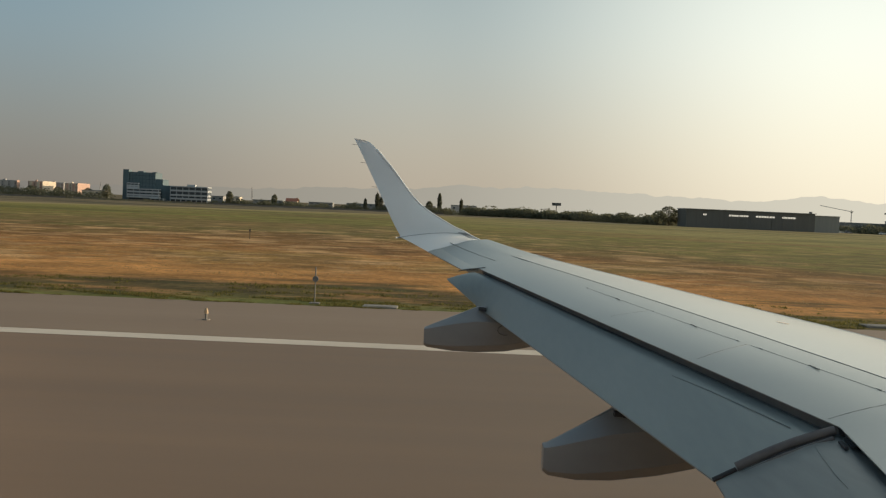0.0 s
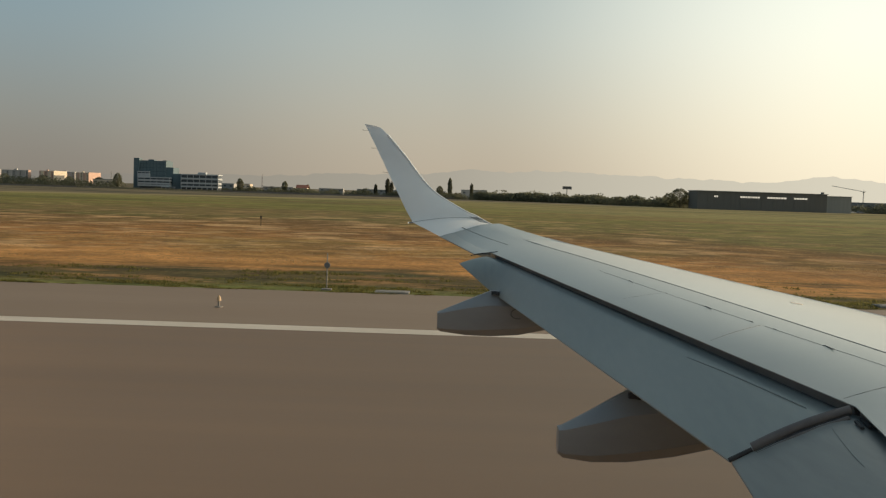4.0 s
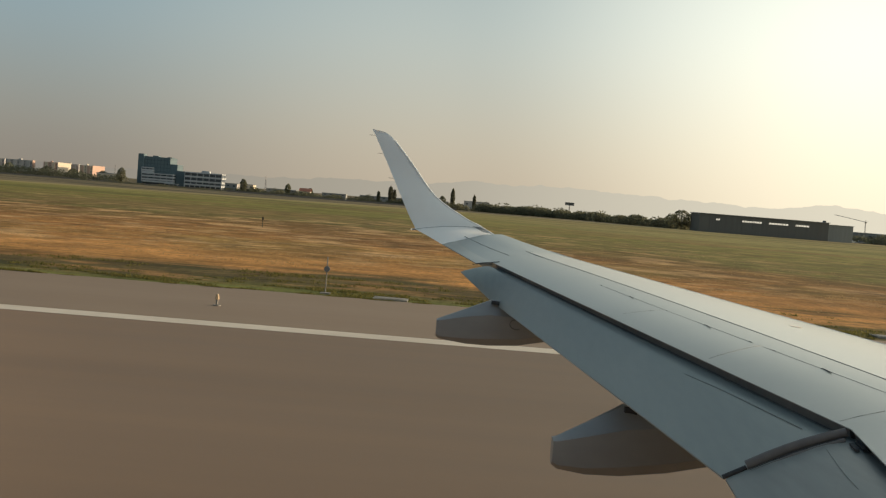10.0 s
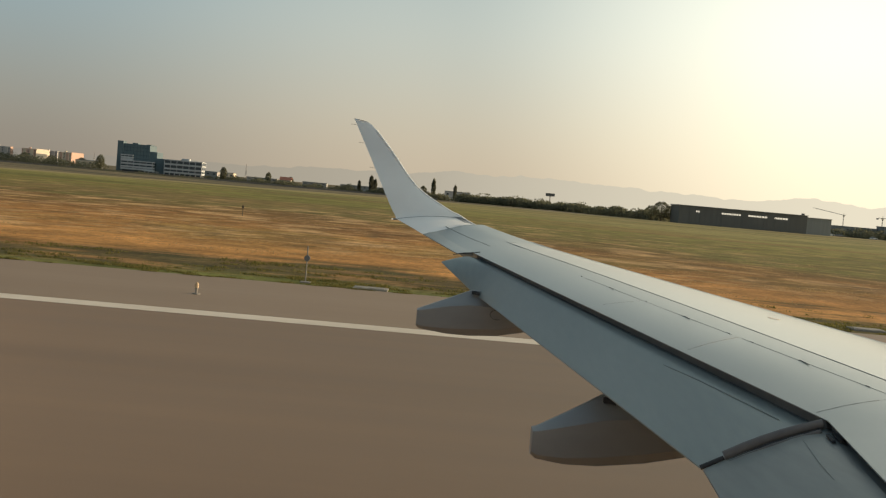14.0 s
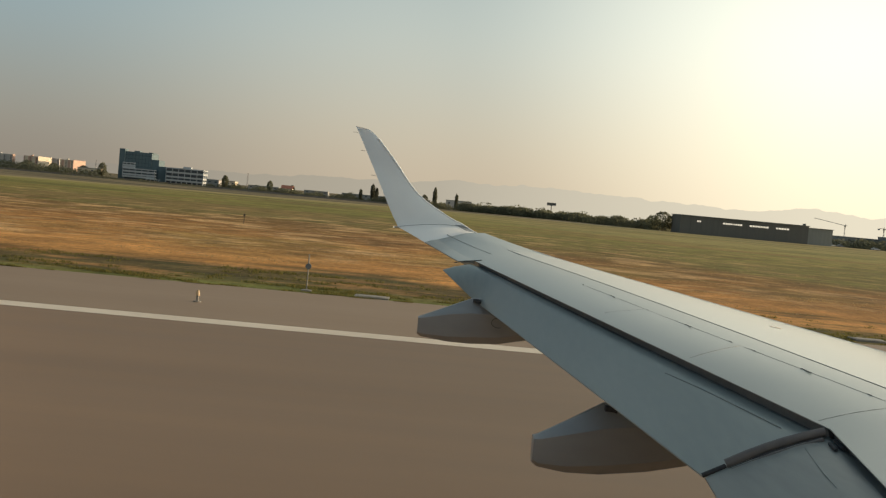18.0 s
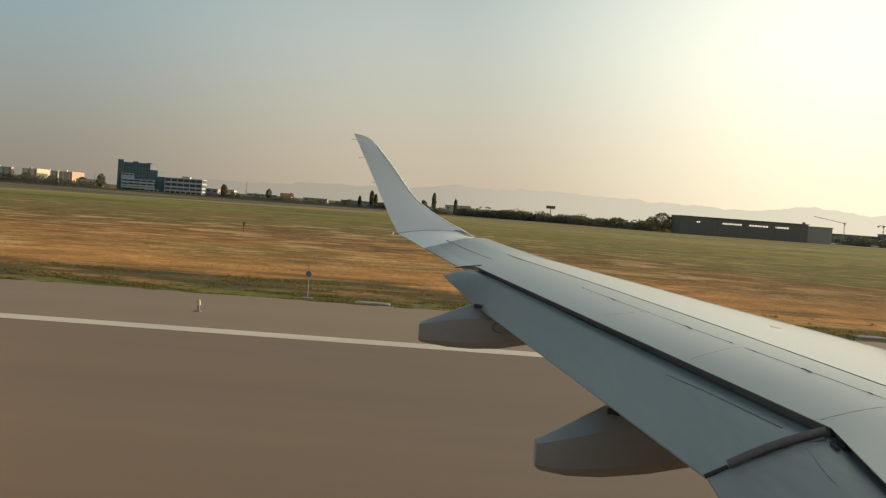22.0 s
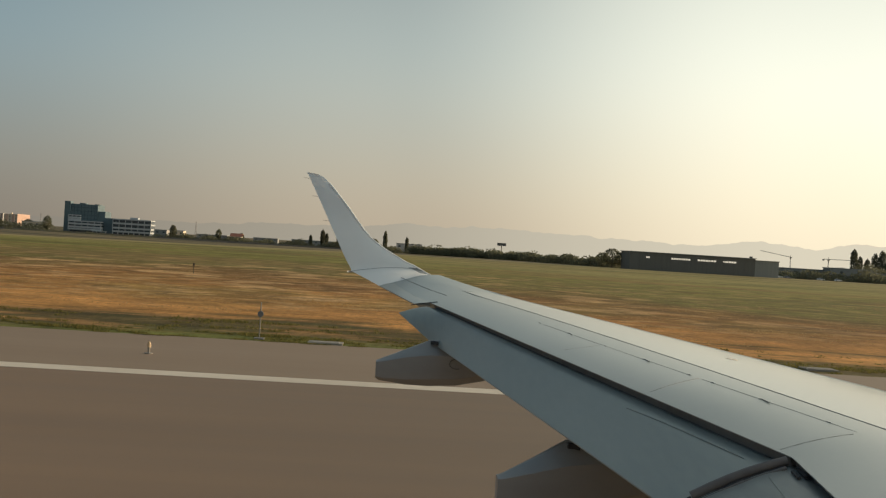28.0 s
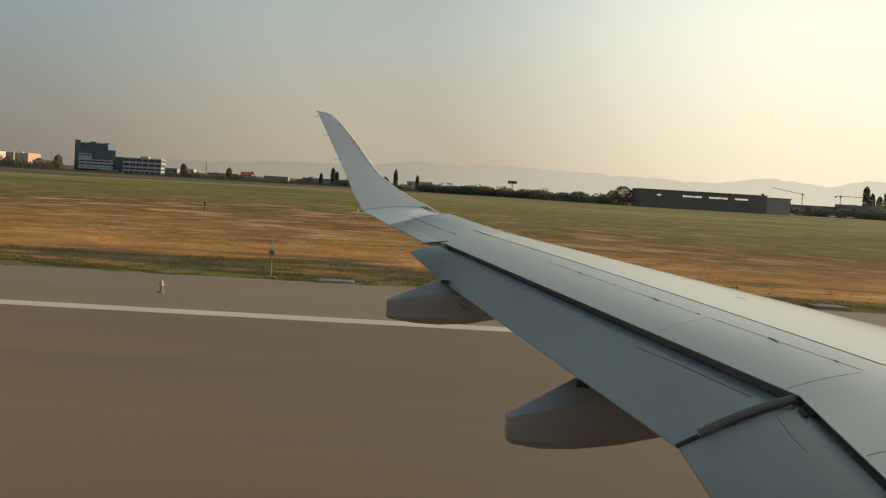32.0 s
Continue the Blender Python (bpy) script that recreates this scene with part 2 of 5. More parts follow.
    # rows along the runway, tufts and blades
    col = toned(col, noise_at(0.05, 0.10, 5.0), 0.88, 1.12)
    col = toned(col, noise_at(0.30, 0.28, 6.0, 5.0), 0.72, 1.28)
    col = toned(col, noise_at(3.0, 1.4, 4.0), 0.80, 1.20)
    col = toned(col, noise_at(11.0, 3.5, 3.0), 0.88, 1.12)
    # the rough brown land beyond the mown field
    line = calc("MULTIPLY_ADD", calc("MINIMUM", sep.outputs["X"], 0.0), -1.85, calc("ADD", sep.outputs["Y"], ranged(noise_at(0.01, 0.01, 4.0), 0.0, 1.0, -30.0, 30.0)))
    col = patched(col, (0.38, 0.30, 0.14), ranged(line, 560.0, 620.0, 0.0, 0.75))
    rough_land = n("ShaderNodeMix")
    rough_land.data_type = "RGBA"
    rough_land.inputs[6].default_value, rough_land.inputs[7].default_value = (0.10, 0.085, 0.050, 1), (0.24, 0.185, 0.105, 1)
    link(ranged(noise_at(0.010, 0.022, 6.0, 31.0), 0.42, 0.58), rough_land.inputs[0])
    mx = n("ShaderNodeMix")
    mx.data_type = "RGBA"
    link(ranged(line, 640.0, 655.0), mx.inputs[0])
    link(col, mx.inputs[6])
    link(rough_land.outputs[2], mx.inputs[7])
    link(mx.outputs[2], p.inputs["Base Color"])
    bp = n("ShaderNodeBump")
    bp.inputs["Distance"].default_value, bp.inputs["Strength"].default_value = 0.05, 0.6
    link(noise_at(3.0, 1.5), bp.inputs["Height"])
    link(bp.outputs[0], p.inputs["Normal"])
    return m


GRASS_STOPS = [(32, (0.130, 0.135, 0.034)), (1250, (0.260, 0.210, 0.090)), (37.6, (0.150, 0.155, 0.040)), (39.4, (0.150, 0.130, 0.042)),
               (41.0, (0.125, 0.098, 0.038)), (46.5, (0.135, 0.094, 0.036)), (48.6, (0.42, 0.205, 0.062)), (53, (0.56, 0.272, 0.082)), (70, (0.45, 0.216, 0.064)),
               (86, (0.27, 0.131, 0.039)), (112, (0.196, 0.114, 0.033)), (138, (0.170, 0.146, 0.037)), (230, (0.205, 0.185, 0.043)),
               (330, (0.265, 0.232, 0.066)), (480, (0.310, 0.260, 0.090))]
M_FIELD = field_material()


def pavement_material():
    """Worn runway concrete: tan, with long rubber streaks and faint stains along the rolling direction."""
    m = material("worn_runway", (0.228, 0.149, 0.091), (0.294, 0.195, 0.122), size=9.0, rough=0.62, bump=0.004, stretch=(0.08, 1, 1), fine=9.0, spec=0.25)
    m.node_tree.nodes["Principled BSDF"].inputs["Diffuse Roughness"].default_value = 0.6
    return m


M_RUNWAY = pavement_material()
M_SHOULDER = material("runway_shoulder", (0.262, 0.181, 0.117), (0.315, 0.226, 0.153), 7.0, 0.7, 0, 0.004, (0.15, 1, 1), 6, 14, spec=0.35)
M_STRIPE = material("worn_white_paint", (0.60, 0.51, 0.40), (0.76, 0.66, 0.53), 1.5, 0.7, 0, 0.002, (0.4, 1, 1), 6, 10)
M_WING = material("grey_wing_paint", (0.222, 0.252, 0.246), (0.27, 0.298, 0.287), 2.5, 0.40, 0, 0.0, (0.35, 1.6, 1), 5, 9, spec=0.15, coat=0.48)
M_SLAT_PAINT = material("pale_slat_paint", (0.265, 0.295, 0.288), (0.32, 0.347, 0.337), 2.0, 0.38, 0, 0.0, (0.4, 1.2, 1), 5, 9, spec=0.2, coat=0.6)
M_FLAP = material("flap_grey_paint", (0.23, 0.27, 0.265), (0.30, 0.336, 0.323), 1.2, 0.42, 0, 0.0, (3, 0.5, 1), 5, 12)
# inner flap colour darkened for its weaker light, streaked with dirt
M_FLAP_IN = material("shaded_dirty_flap_paint", (0.168, 0.19, 0.188), (0.26, 0.284, 0.275), 0.9, 0.45, 0, 0.0, (4, 0.4, 1), 6, 7)
M_SLAT = material("bare_leading_edge", (0.70, 0.69, 0.66), (0.78, 0.77, 0.74), 1.0, 0.30, 0.15, 0.0, (1, 1, 1), 4, 12)
M_WHITE = material("white_aircraft_paint", (0.85, 0.845, 0.82), (0.89, 0.885, 0.86), 2.0, 0.32, 0, 0.0, (1, 1, 1), 4, 16, coat=0.2)
M_POD = material("fairing_grey_paint", (0.26, 0.27, 0.275), (0.31, 0.315, 0.315), 0.8, 0.38, 0, 0.0, (0.5, 1, 1), 5, 10)
M_DARK = material("dark_seal", (0.05, 0.053, 0.058), (0.08, 0.084, 0.09), 0.3, 0.85, spec=0.1)
# dark colour stands in for shade in the gap below the skin
M_COVE = material("painted_cove_shade", (0.115, 0.122, 0.128), (0.165, 0.173, 0.18), 0.5, 0.8, spec=0.1)
M_SEAM = material("panel_seam", (0.075, 0.08, 0.085), (0.12, 0.125, 0.13), 0.4, 0.55, spec=0.3)
M_FAINT = material("filled_panel_seam", (0.11, 0.12, 0.12), (0.20, 0.212, 0.21), 0.15, 0.42, spec=0.4, coat=0.2)
M_SOOT = material("soot_on_paint", (0.195, 0.222, 0.217), (0.26, 0.29, 0.28), 0.06, 0.45)
M_TUBE = material("grey_rubber_seal", (0.115, 0.107, 0.108), (0.165, 0.153, 0.150), 0.3, 0.6)
M_METAL = material("dull_metal", (0.38, 0.38, 0.39), (0.5, 0.5, 0.5), 0.5, 0.4, 0.8)
M_TYRE = material("tyre_rubber", (0.02, 0.02, 0.02), (0.035, 0.035, 0.035), 0.2, 0.8)
M_LAMP = material("clear_lamp_glass", (0.8, 0.8, 0.78), (0.86, 0.86, 0.84), 0.1, 0.15)
M_LENS = material("smoked_lens", (0.20, 0.215, 0.22), (0.25, 0.265, 0.27), 0.2, 0.2)
M_LAMP.node_tree.nodes["Principled BSDF"].inputs["Emission Color"].default_value = (1.0, 0.88, 0.68, 1)
M_LAMP.node_tree.nodes["Principled BSDF"].inputs["Emission Strength"].default_value = 0.7
M_CABIN = material("cabin_plastic", (0.76, 0.68, 0.585), (0.80, 0.72, 0.625), 0.4, 0.6, 0, 0.0006, (1, 1, 1), 4, 30)
M_SEAL = material("window_rubber", (0.27, 0.235, 0.205), (0.32, 0.28, 0.245), 0.2, 0.7)
M_GLASS = material("dark_window_glass", (0.05, 0.064, 0.08), (0.08, 0.096, 0.115), 3.0, 0.12)
M_TEAL = material("teal_curtain_glass", (0.10, 0.15, 0.17), (0.135, 0.185, 0.205), 6.0, 0.3, spec=0.2)
M_BAND = material("pale_cladding", (0.40, 0.425, 0.44), (0.47, 0.49, 0.50), 4.0, 0.6)
M_HANGAR = material("dark_sheet_metal", (0.135, 0.13, 0.12), (0.175, 0.168, 0.155), 5.0, 0.6, 0.2, 0, (4, 1, 0.2))
M_HANGAR2 = material("grey_sheet_metal", (0.25, 0.255, 0.245), (0.31, 0.315, 0.30), 5.0, 0.6, 0.1, 0, (4, 1, 0.2))
M_CONC = material("grey_panel_concrete", (0.40, 0.38, 0.365), (0.50, 0.475, 0.45), 12.0, 0.85, vary=0.18)
M_PINK = material("pink_plaster", (0.46, 0.30, 0.23), (0.54, 0.37, 0.29), 10.0, 0.85, vary=0.15)
M_CREAM = material("cream_plaster", (0.66, 0.56, 0.43), (0.74, 0.64, 0.50), 8.0, 0.85, vary=0.12)
M_ROOF = material("red_roof_tile", (0.30, 0.11, 0.07), (0.38, 0.16, 0.10), 2.0, 0.85, vary=0.15)
# foliage colour lightened to stand in for haze over the distance
M_LEAF = leafy(material("haze_paled_foliage", (0.14, 0.146, 0.092), (0.205, 0.206, 0.135), 2.5, 0.8, vary=0.25))
M_POPLAR = leafy(material("poplar_foliage", (0.115, 0.12, 0.08), (0.17, 0.172, 0.115), 2.0, 0.8, vary=0.2))
M_WEED = leafy(blade_material("weed_blades", (0.065, 0.072, 0.021), (0.25, 0.215, 0.072)))
M_STRAW = leafy(blade_material("straw_blades", (0.26, 0.17, 0.075), (0.50, 0.345, 0.18)))
M_BARK = material("bark", (0.07, 0.055, 0.04), (0.11, 0.09, 0.065), 0.5, 0.9)
M_STEEL = material("painted_steel", (0.16, 0.16, 0.165), (0.22, 0.22, 0.22), 1.0, 0.5, 0.3)
M_YELLOW = material("yellow_lamp_paint", (0.52, 0.36, 0.20), (0.60, 0.43, 0.26), 0.1, 0.5)
M_APRON = material("pale_taxiway_concrete", (0.29, 0.235, 0.175), (0.35, 0.29, 0.22), 8.0, 0.75, 0, 0.004, (0.4, 1, 1), 6, 12, spec=0.3)
M_TAXI = material("worn_yellow_paint", (0.46, 0.31, 0.06), (0.56, 0.39, 0.10), 1.2, 0.7, 0, 0.002, (1, 1, 1), 6, 10)
M_BLUE = material("blue_lamp_plastic", (0.02, 0.07, 0.30), (0.04, 0.11, 0.40), 0.1, 0.35)
M_RED = material("red_sign_panel", (0.40, 0.03, 0.025), (0.50, 0.05, 0.04), 0.5, 0.45)
M_TAR = material("tar_joint", (0.025, 0.024, 0.023), (0.045, 0.043, 0.04), 0.4, 0.7)
M_WALL = material("weathered_panel_wall", (0.17, 0.15, 0.125), (0.25, 0.222, 0.19), 3.0, 0.9)
M_SLAB = material("concrete_slab", (0.22, 0.20, 0.172), (0.30, 0.275, 0.24), 0.6, 0.85, 0, 0.003)


# ---- builders ----
def world_of(ob):
    if ob.parent:
        return world_of(ob.parent) @ ob.matrix_parent_inverse @ ob.matrix_basis
    return ob.matrix_basis.copy()


def part(name, bm, mat, parent=None, label="", smooth=None):
    """Links a bmesh, built in world coordinates, as one mesh object under a thing or part."""
    bmesh.ops.recalc_face_normals(bm, faces=bm.faces)
    me = bpy.data.meshes.new(name)
    bm.to_mesh(me)
    bm.free()
    me.materials.append(mat)
    if smooth is not None:
        me.shade_smooth()
        me.set_sharp_from_angle(angle=radians(smooth))
    ob = new(name, me)
    if parent:
        ob.parent = parent
        ob.matrix_parent_inverse = world_of(parent).inverted()
    if label:
        tagged(ob, label)
    return ob


def thing(name, base, label, category, group="", kind=""):
    e = new(name)
    e.location = base
    e.matrix_basis = Matrix.Translation(base)
    return tagged(e, label, category, group, kind)


def loft(bm, sections, closed=True, caps=True):
    """Faces between successive rings of points."""
    rings = [[bm.verts.new(p) for p in s] for s in sections]
    k = len(rings[0])
    for a, b in zip(rings, rings[1:]):
        for i in range(k if closed else k - 1):
            bm.faces.new((a[i], a[(i + 1) % k], b[(i + 1) % k], b[i]))
    if caps and closed:
        bm.faces.new(list(reversed(rings[0])))
        bm.faces.new(rings[-1])
    return bm


def box(bm, lo, hi):
    (x0, y0, z0), (x1, y1, z1) = lo, hi
    loft(bm, [[(x0, y0, z0), (x1, y0, z0), (x1, y1, z0), (x0, y1, z0)], [(x0, y0, z1), (x1, y0, z1), (x1, y1, z1), (x0, y1, z1)]])
    return bm


def boxes(*pairs):
    bm = bmesh.new()
    for lo, hi in pairs:
        box(bm, lo, hi)
    return bm


def tube(bm, points, r, sides=8, r_end=None):
    """A round bar along points."""
    pts = [Vector(p) for p in points]
    rings = []
    for i, p in enumerate(pts):
        d = (pts[min(i + 1, len(pts) - 1)] - pts[max(i - 1, 0)]).normalized()
        u = d.cross(Vector((0, 0, 1)) if abs(d.z) < 0.9 else Vector((1, 0, 0))).normalized()
        v = d.cross(u)
        f = i / max(1, len(pts) - 1)
        rad = r if r_end is None else r + (r_end - r) * f
        rings.append([p + rad * (math.cos(a) * u + math.sin(a) * v) for a in [2 * math.pi * k / sides for k in range(sides)]])
    return loft(bm, rings)


def lerp(a, b, f):
    return a + (b - a) * f


def curve_at(table, x):
    """Piecewise linear value of a short table of (x, value)."""
    if x <= table[0][0]:
        return table[0][1]
    for (x0, v0), (x1, v1) in zip(table, table[1:]):
        if x <= x1:
            return lerp(v0, v1, (x - x0) / (x1 - x0))
    return table[-1][1]


# ---- ground ----
def sheet(name, x0, x1, y0, y1, z, mat, nx=1, ny=1, depth=0.0):
    bm = bmesh.new()
    if depth:
        box(bm, (x0, y0, z - depth), (x1, y1, z))
    else:
        rows = [[bm.verts.new((lerp(x0, x1, i / nx), lerp(y0, y1, j / ny), z)) for i in range(nx + 1)] for j in range(ny + 1)]
        for j in range(ny):
            for i in range(nx):
                bm.faces.new((rows[j][i], rows[j][i + 1], rows[j + 1][i + 1], rows[j + 1][i]))
    return part(name, bm, mat)


EDGE, LINE = 36.9, 27.1


def ground_z(y):
    """Height of the land: level round the runway, then a slight fall towards the airfield's edge."""
    return -0.04 - 0.0031 * max(0.0, min(y, 1100.0) - 95.0)


def ground_sheet():
    bm = bmesh.new()
    xs = [-4900, -1500, -600, 0, 600, 1500, 4900]
    rows = [[bm.verts.new((x, y, ground_z(y))) for x in xs] for y in (-4900, -1000, 95, 400, 700, 1100, 2600, 4900)]
    for a, b in zip(rows, rows[1:]):
        for i in range(len(xs) - 1):
            bm.faces.new((a[i], a[i + 1], b[i + 1], b[i]))
    return part("ground", bm, M_FIELD)


tagged(ground_sheet(), "flat airfield grassland in green and straw strips", "ground", kind="structure")
tagged(sheet("runway", -1500, 1500, -34.0, LINE + 0.6, 0.0, M_RUNWAY, depth=0.3), "tan worn concrete runway with faint rubber streaks", "runway", kind="structure")
tagged(sheet("runway_shoulder", -1500, 1500, LINE + 0.6, EDGE, -0.003, M_SHOULDER, depth=0.3), "tan-brown asphalt runway shoulder beside the grass", "pavement", kind="structure")
tagged(sheet("runway_edge_line", -1500, 1500, LINE - 0.45, LINE + 0.45, 0.005, M_STRIPE, depth=0.004), "worn white painted runway edge line", "marking", kind="structure")


# ---- the aircraft: a wing seen from its cabin ----
H0 = 3.4
plane = thing("airplane", (0, -0.98, 0), "white and grey twin-engine passenger jet standing on the runway", "airplane")


def hinge_x(y):
    return 0.279 + 0.1932 * (9.602 - y) if y > 3.871 else 1.386 - 0.155 * (3.871 - y)


def hinge_z(y):
    z = -0.490 - 0.0316 * (9.602 - y) if y > 3.871 else -0.671 - 0.005 * (3.871 - y)
    return H0 + z + 0.065 * max(0.0, (y - 10) / 1.8) ** 2


def nose_x(y):
    """Foremost line of the wing."""
    return 5.577 - 0.3220 * y - 0.00806 * y * y


def slat_x(y):
    if y > 10.56:
        return hinge_x(y) + 0.4491 * (nose_x(y) - hinge_x(y))
    return 2.4745 - 0.1123 * y - 0.00617 * y * y


def nose_drop(f, y):
    """How far the skin has sunk ahead of the slat seam, as a share of the nose's length: gently at first, then fast past the crest."""
    crest = 0.058 - 0.0025 * max(0.0, min(2.0, 8.0 - y))
    if f < 0.645:
        return crest * (f / 0.645) ** 1.5
    return crest + 0.26 * (f - 0.645) + 0.40 * (f - 0.645) ** 2


def top(y, x):
    """A point of the wing's upper skin: a gentle camber that rolls over into the nose ahead of the slat seam."""
    h, xs = hinge_x(y), slat_x(y)
    s = min(x, xs) - h
    root = 0.075 * max(0.0, min(1.0, (6.5 - y) / 3.0))
    z = hinge_z(y) + 0.16 * s - 0.135 * s * s + root * (s - 1.6 * s * s)
    if x > xs:
        u, ln = x - xs, nose_x(y) - xs
        z += (0.16 - 0.27 * s + 0.35 * root * (1 - 3.2 * s)) * u - ln * nose_drop(u / ln, y)
    return Vector((x, y, z))


NOSE_F = [0.0, 0.15, 0.30, 0.43, 0.54, 0.61, 0.637, 0.649, 0.70, 0.766, 0.848, 0.91, 0.956, 0.985, 0.996, 1.0]


def wing_section(y, y_nose=None):
    """Closed section from the hinge line over the top, round the nose and back below."""
    y_nose = y if y_nose is None else y_nose
    pts = []
    for f in (0, 0.1, 0.25, 0.4, 0.55, 0.7, 0.85):
        yy = lerp(y, y_nose, 0.57 * f)
        pts.append(top(yy, lerp(hinge_x(yy), slat_x(yy), f)))
    for f in NOSE_F:
        yy = lerp(y, y_nose, 0.57 + 0.43 * f)
        pts.append(top(yy, lerp(slat_x(yy), nose_x(yy), f)))
    a, ch, th = hinge_x(y), nose_x(y_nose) - hinge_x(y), 0.08 + 0.085 * (nose_x(y) - hinge_x(y))
    tip = pts[-1]
    pts += [tip + Vector((-0.01, 0, -0.03)), tip + Vector((-0.15 * ch, 0, -0.05 - 0.35 * th))]
    pts += [Vector((a + 0.5 * ch, lerp(y, y_nose, 0.5), hinge_z(y) - th * 1.05)), Vector((a + 0.18 * ch, lerp(y, y_nose, 0.18), hinge_z(y) - th * 0.95)),
            Vector((a + 0.17, y, hinge_z(y) - 0.16 * min(1.0, ch))), Vector((a + 0.15, y, hinge_z(y) - 0.012)), Vector((a, y, hinge_z(y) - 0.0035))]
    return pts


def mirrored(points):
    return [Vector((p[0], -1.96 - p[1], p[2])) for p in points]


SPAN = [0.0, 1.2, 2.4, 3.2, 3.871, 4.6, 5.4, 6.2, 7.0, 7.8, 8.6, 9.2, 9.62, 10.2, 10.7, 11.0]
TIP = [(11.2, 11.55), (11.4, 12.1)]
wing = part("wing", loft(bmesh.new(), [wing_section(y) for y in SPAN] + [wing_section(*y) for y in TIP]), M_WING, plane, "light grey painted wing with a grazing sheen", 40)
part("wing", loft(bmesh.new(), [mirrored(wing_section(y)) for y in SPAN] + [mirrored(wing_section(*y)) for y in TIP]), M_WING, plane, "", 40)


def ribbon(points, width, lift=0.002, mat=M_SEAM, name="panel_seam", parent=None):
    """A narrow flat strip that lies on the wing's skin."""
    bm = bmesh.new()
    pts = [Vector(p) for p in points]
    last = None
    for i, p in enumerate(pts):
        d = (pts[min(i + 1, len(pts) - 1)] - pts[max(i - 1, 0)]).normalized()
        u = Vector((0, 0, 1)).cross(d).normalized() * width / 2
        q = p + Vector((0, 0, lift))
        cur = [bm.verts.new(q - u), bm.verts.new(q + u), bm.verts.new(q + u - Vector((0, 0, 0.006))), bm.verts.new(q - u - Vector((0, 0, 0.006)))]
        if last:
            for k in range(4):
                bm.faces.new((last[k], last[(k + 1) % 4], cur[(k + 1) % 4], cur[k]))
        last = cur
    return part(name, bm, mat, parent or wing)


def joint_x(y):
    return 2.5454 - 0.1960 * y


def steps(a, b, k):
    return [lerp(a, b, i / k) for i in range(k + 1)]


# slat along the nose, its seam, the spoiler hinge seam and the cross seams between the panels
def slat_section(y):
    outer = [top(y, lerp(slat_x(y) + 0.004, nose_x(y), f)) for f in NOSE_F]
    up = [p + Vector((0.0015, 0, 0.0012)) for p in outer]
    return up + [p - Vector((0.01, 0, 0.012)) for p in reversed(outer)]


def edge_section(y):
    outer = [top(y, lerp(slat_x(y), nose_x(y), f)) for f in (0.640, 0.649, 0.66, 0.70, 0.766, 0.85, 0.93, 1.0)]
    outer.append(outer[-1] + Vector((-0.004, 0, -0.02)))
    return [p + Vector((0.004, 0, 0.003)) for p in outer] + [p - Vector((0.01, 0, 0.012)) for p in reversed(outer)]


part("leading_edge_slat", loft(bmesh.new(), [slat_section(y) for y in [2.4, 3.2, 4, 5, 6, 7, 8, 9, 9.8, 10.55]]), M_SLAT_PAINT, wing, "pale grey slat along the wing nose", 40)
part("leading_edge", loft(bmesh.new(), [edge_section(y) for y in [2.4, 3.2, 4, 5, 6, 7, 8, 9, 9.8, 10.55, 11.0]]), M_SLAT, wing, "bright bare-metal leading edge", 60)
ribbon([top(y, slat_x(y)) for y in steps(3.0, 10.56, 12)], 0.006, 0.0015)
ribbon([top(10.56, slat_x(10.56) + f) for f in (0.0, 0.05, 0.10)], 0.005, 0.0015)
for a, b in ((4.16, 4.81), (4.89, 5.41), (5.53, 6.03), (6.11, 6.61), (6.71, 7.21), (7.33, 7.81)):
    ribbon([top(y, joint_x(y)) for y in steps(a, b, 3)], 0.0025, 0.0008, M_FAINT)
ribbon([top(y, x) for y, x in ((10.15, 0.432), (10.55, 0.33), (10.95, 0.225), (11.35, 0.115), (11.7, 0.02))], 0.005, 0.0015)


def across(a, b, width):
    """A seam between two (x, y) places on the skin."""
    ribbon([top(lerp(a[1], b[1], f), lerp(a[0], b[0], f)) for f in (0, 0.25, 0.5, 0.75, 1)], width, 0.0008, M_FAINT)


for a, b in (((0.973, 6.566), (1.213, 6.701)), ((1.174, 5.167), (1.474, 5.449)), ((1.382, 3.98), (1.703, 4.121)), ((1.26, 2.979), (1.464, 3.029))):
    across(a, b, 0.004)
# outlined access door near the root
across((1.679, 3.77), (2.0, 4.0), 0.005)
across((1.679, 3.77), (1.515, 3.01), 0.005)
for y in (7.275, 6.077, 4.829):
    b = top(y, joint_x(y))
    part("spoiler_hinge", boxes((b + Vector((-0.003, -0.07, 0.0)), b + Vector((0.003, 0.045, 0.004))), (b + Vector((-0.012, 0.033, 0)), b + Vector((-0.003, 0.045, 0.004)))), M_FAINT, wing)
for y in (7.91, 6.68, 5.57, 5.32, 4.35):
    b = top(y, joint_x(y))
    part("hinge_cover", boxes((b + Vector((0.0, -0.022, 0.0)), b + Vector((0.006, 0.012, 0.003)))), M_FAINT, wing)
# sensor disc near the nose
disc = bmesh.new()
loft(disc, [[top(6.62 + 0.05 * math.sin(a), 1.99 + 0.034 * math.cos(a)) + Vector((0, 0, z)) for a in [math.tau * k / 20 for k in range(20)]] for z in (-0.01, 0.0022)])
part("sensor_disc", disc, M_CABIN, wing, "small round pale access cap")


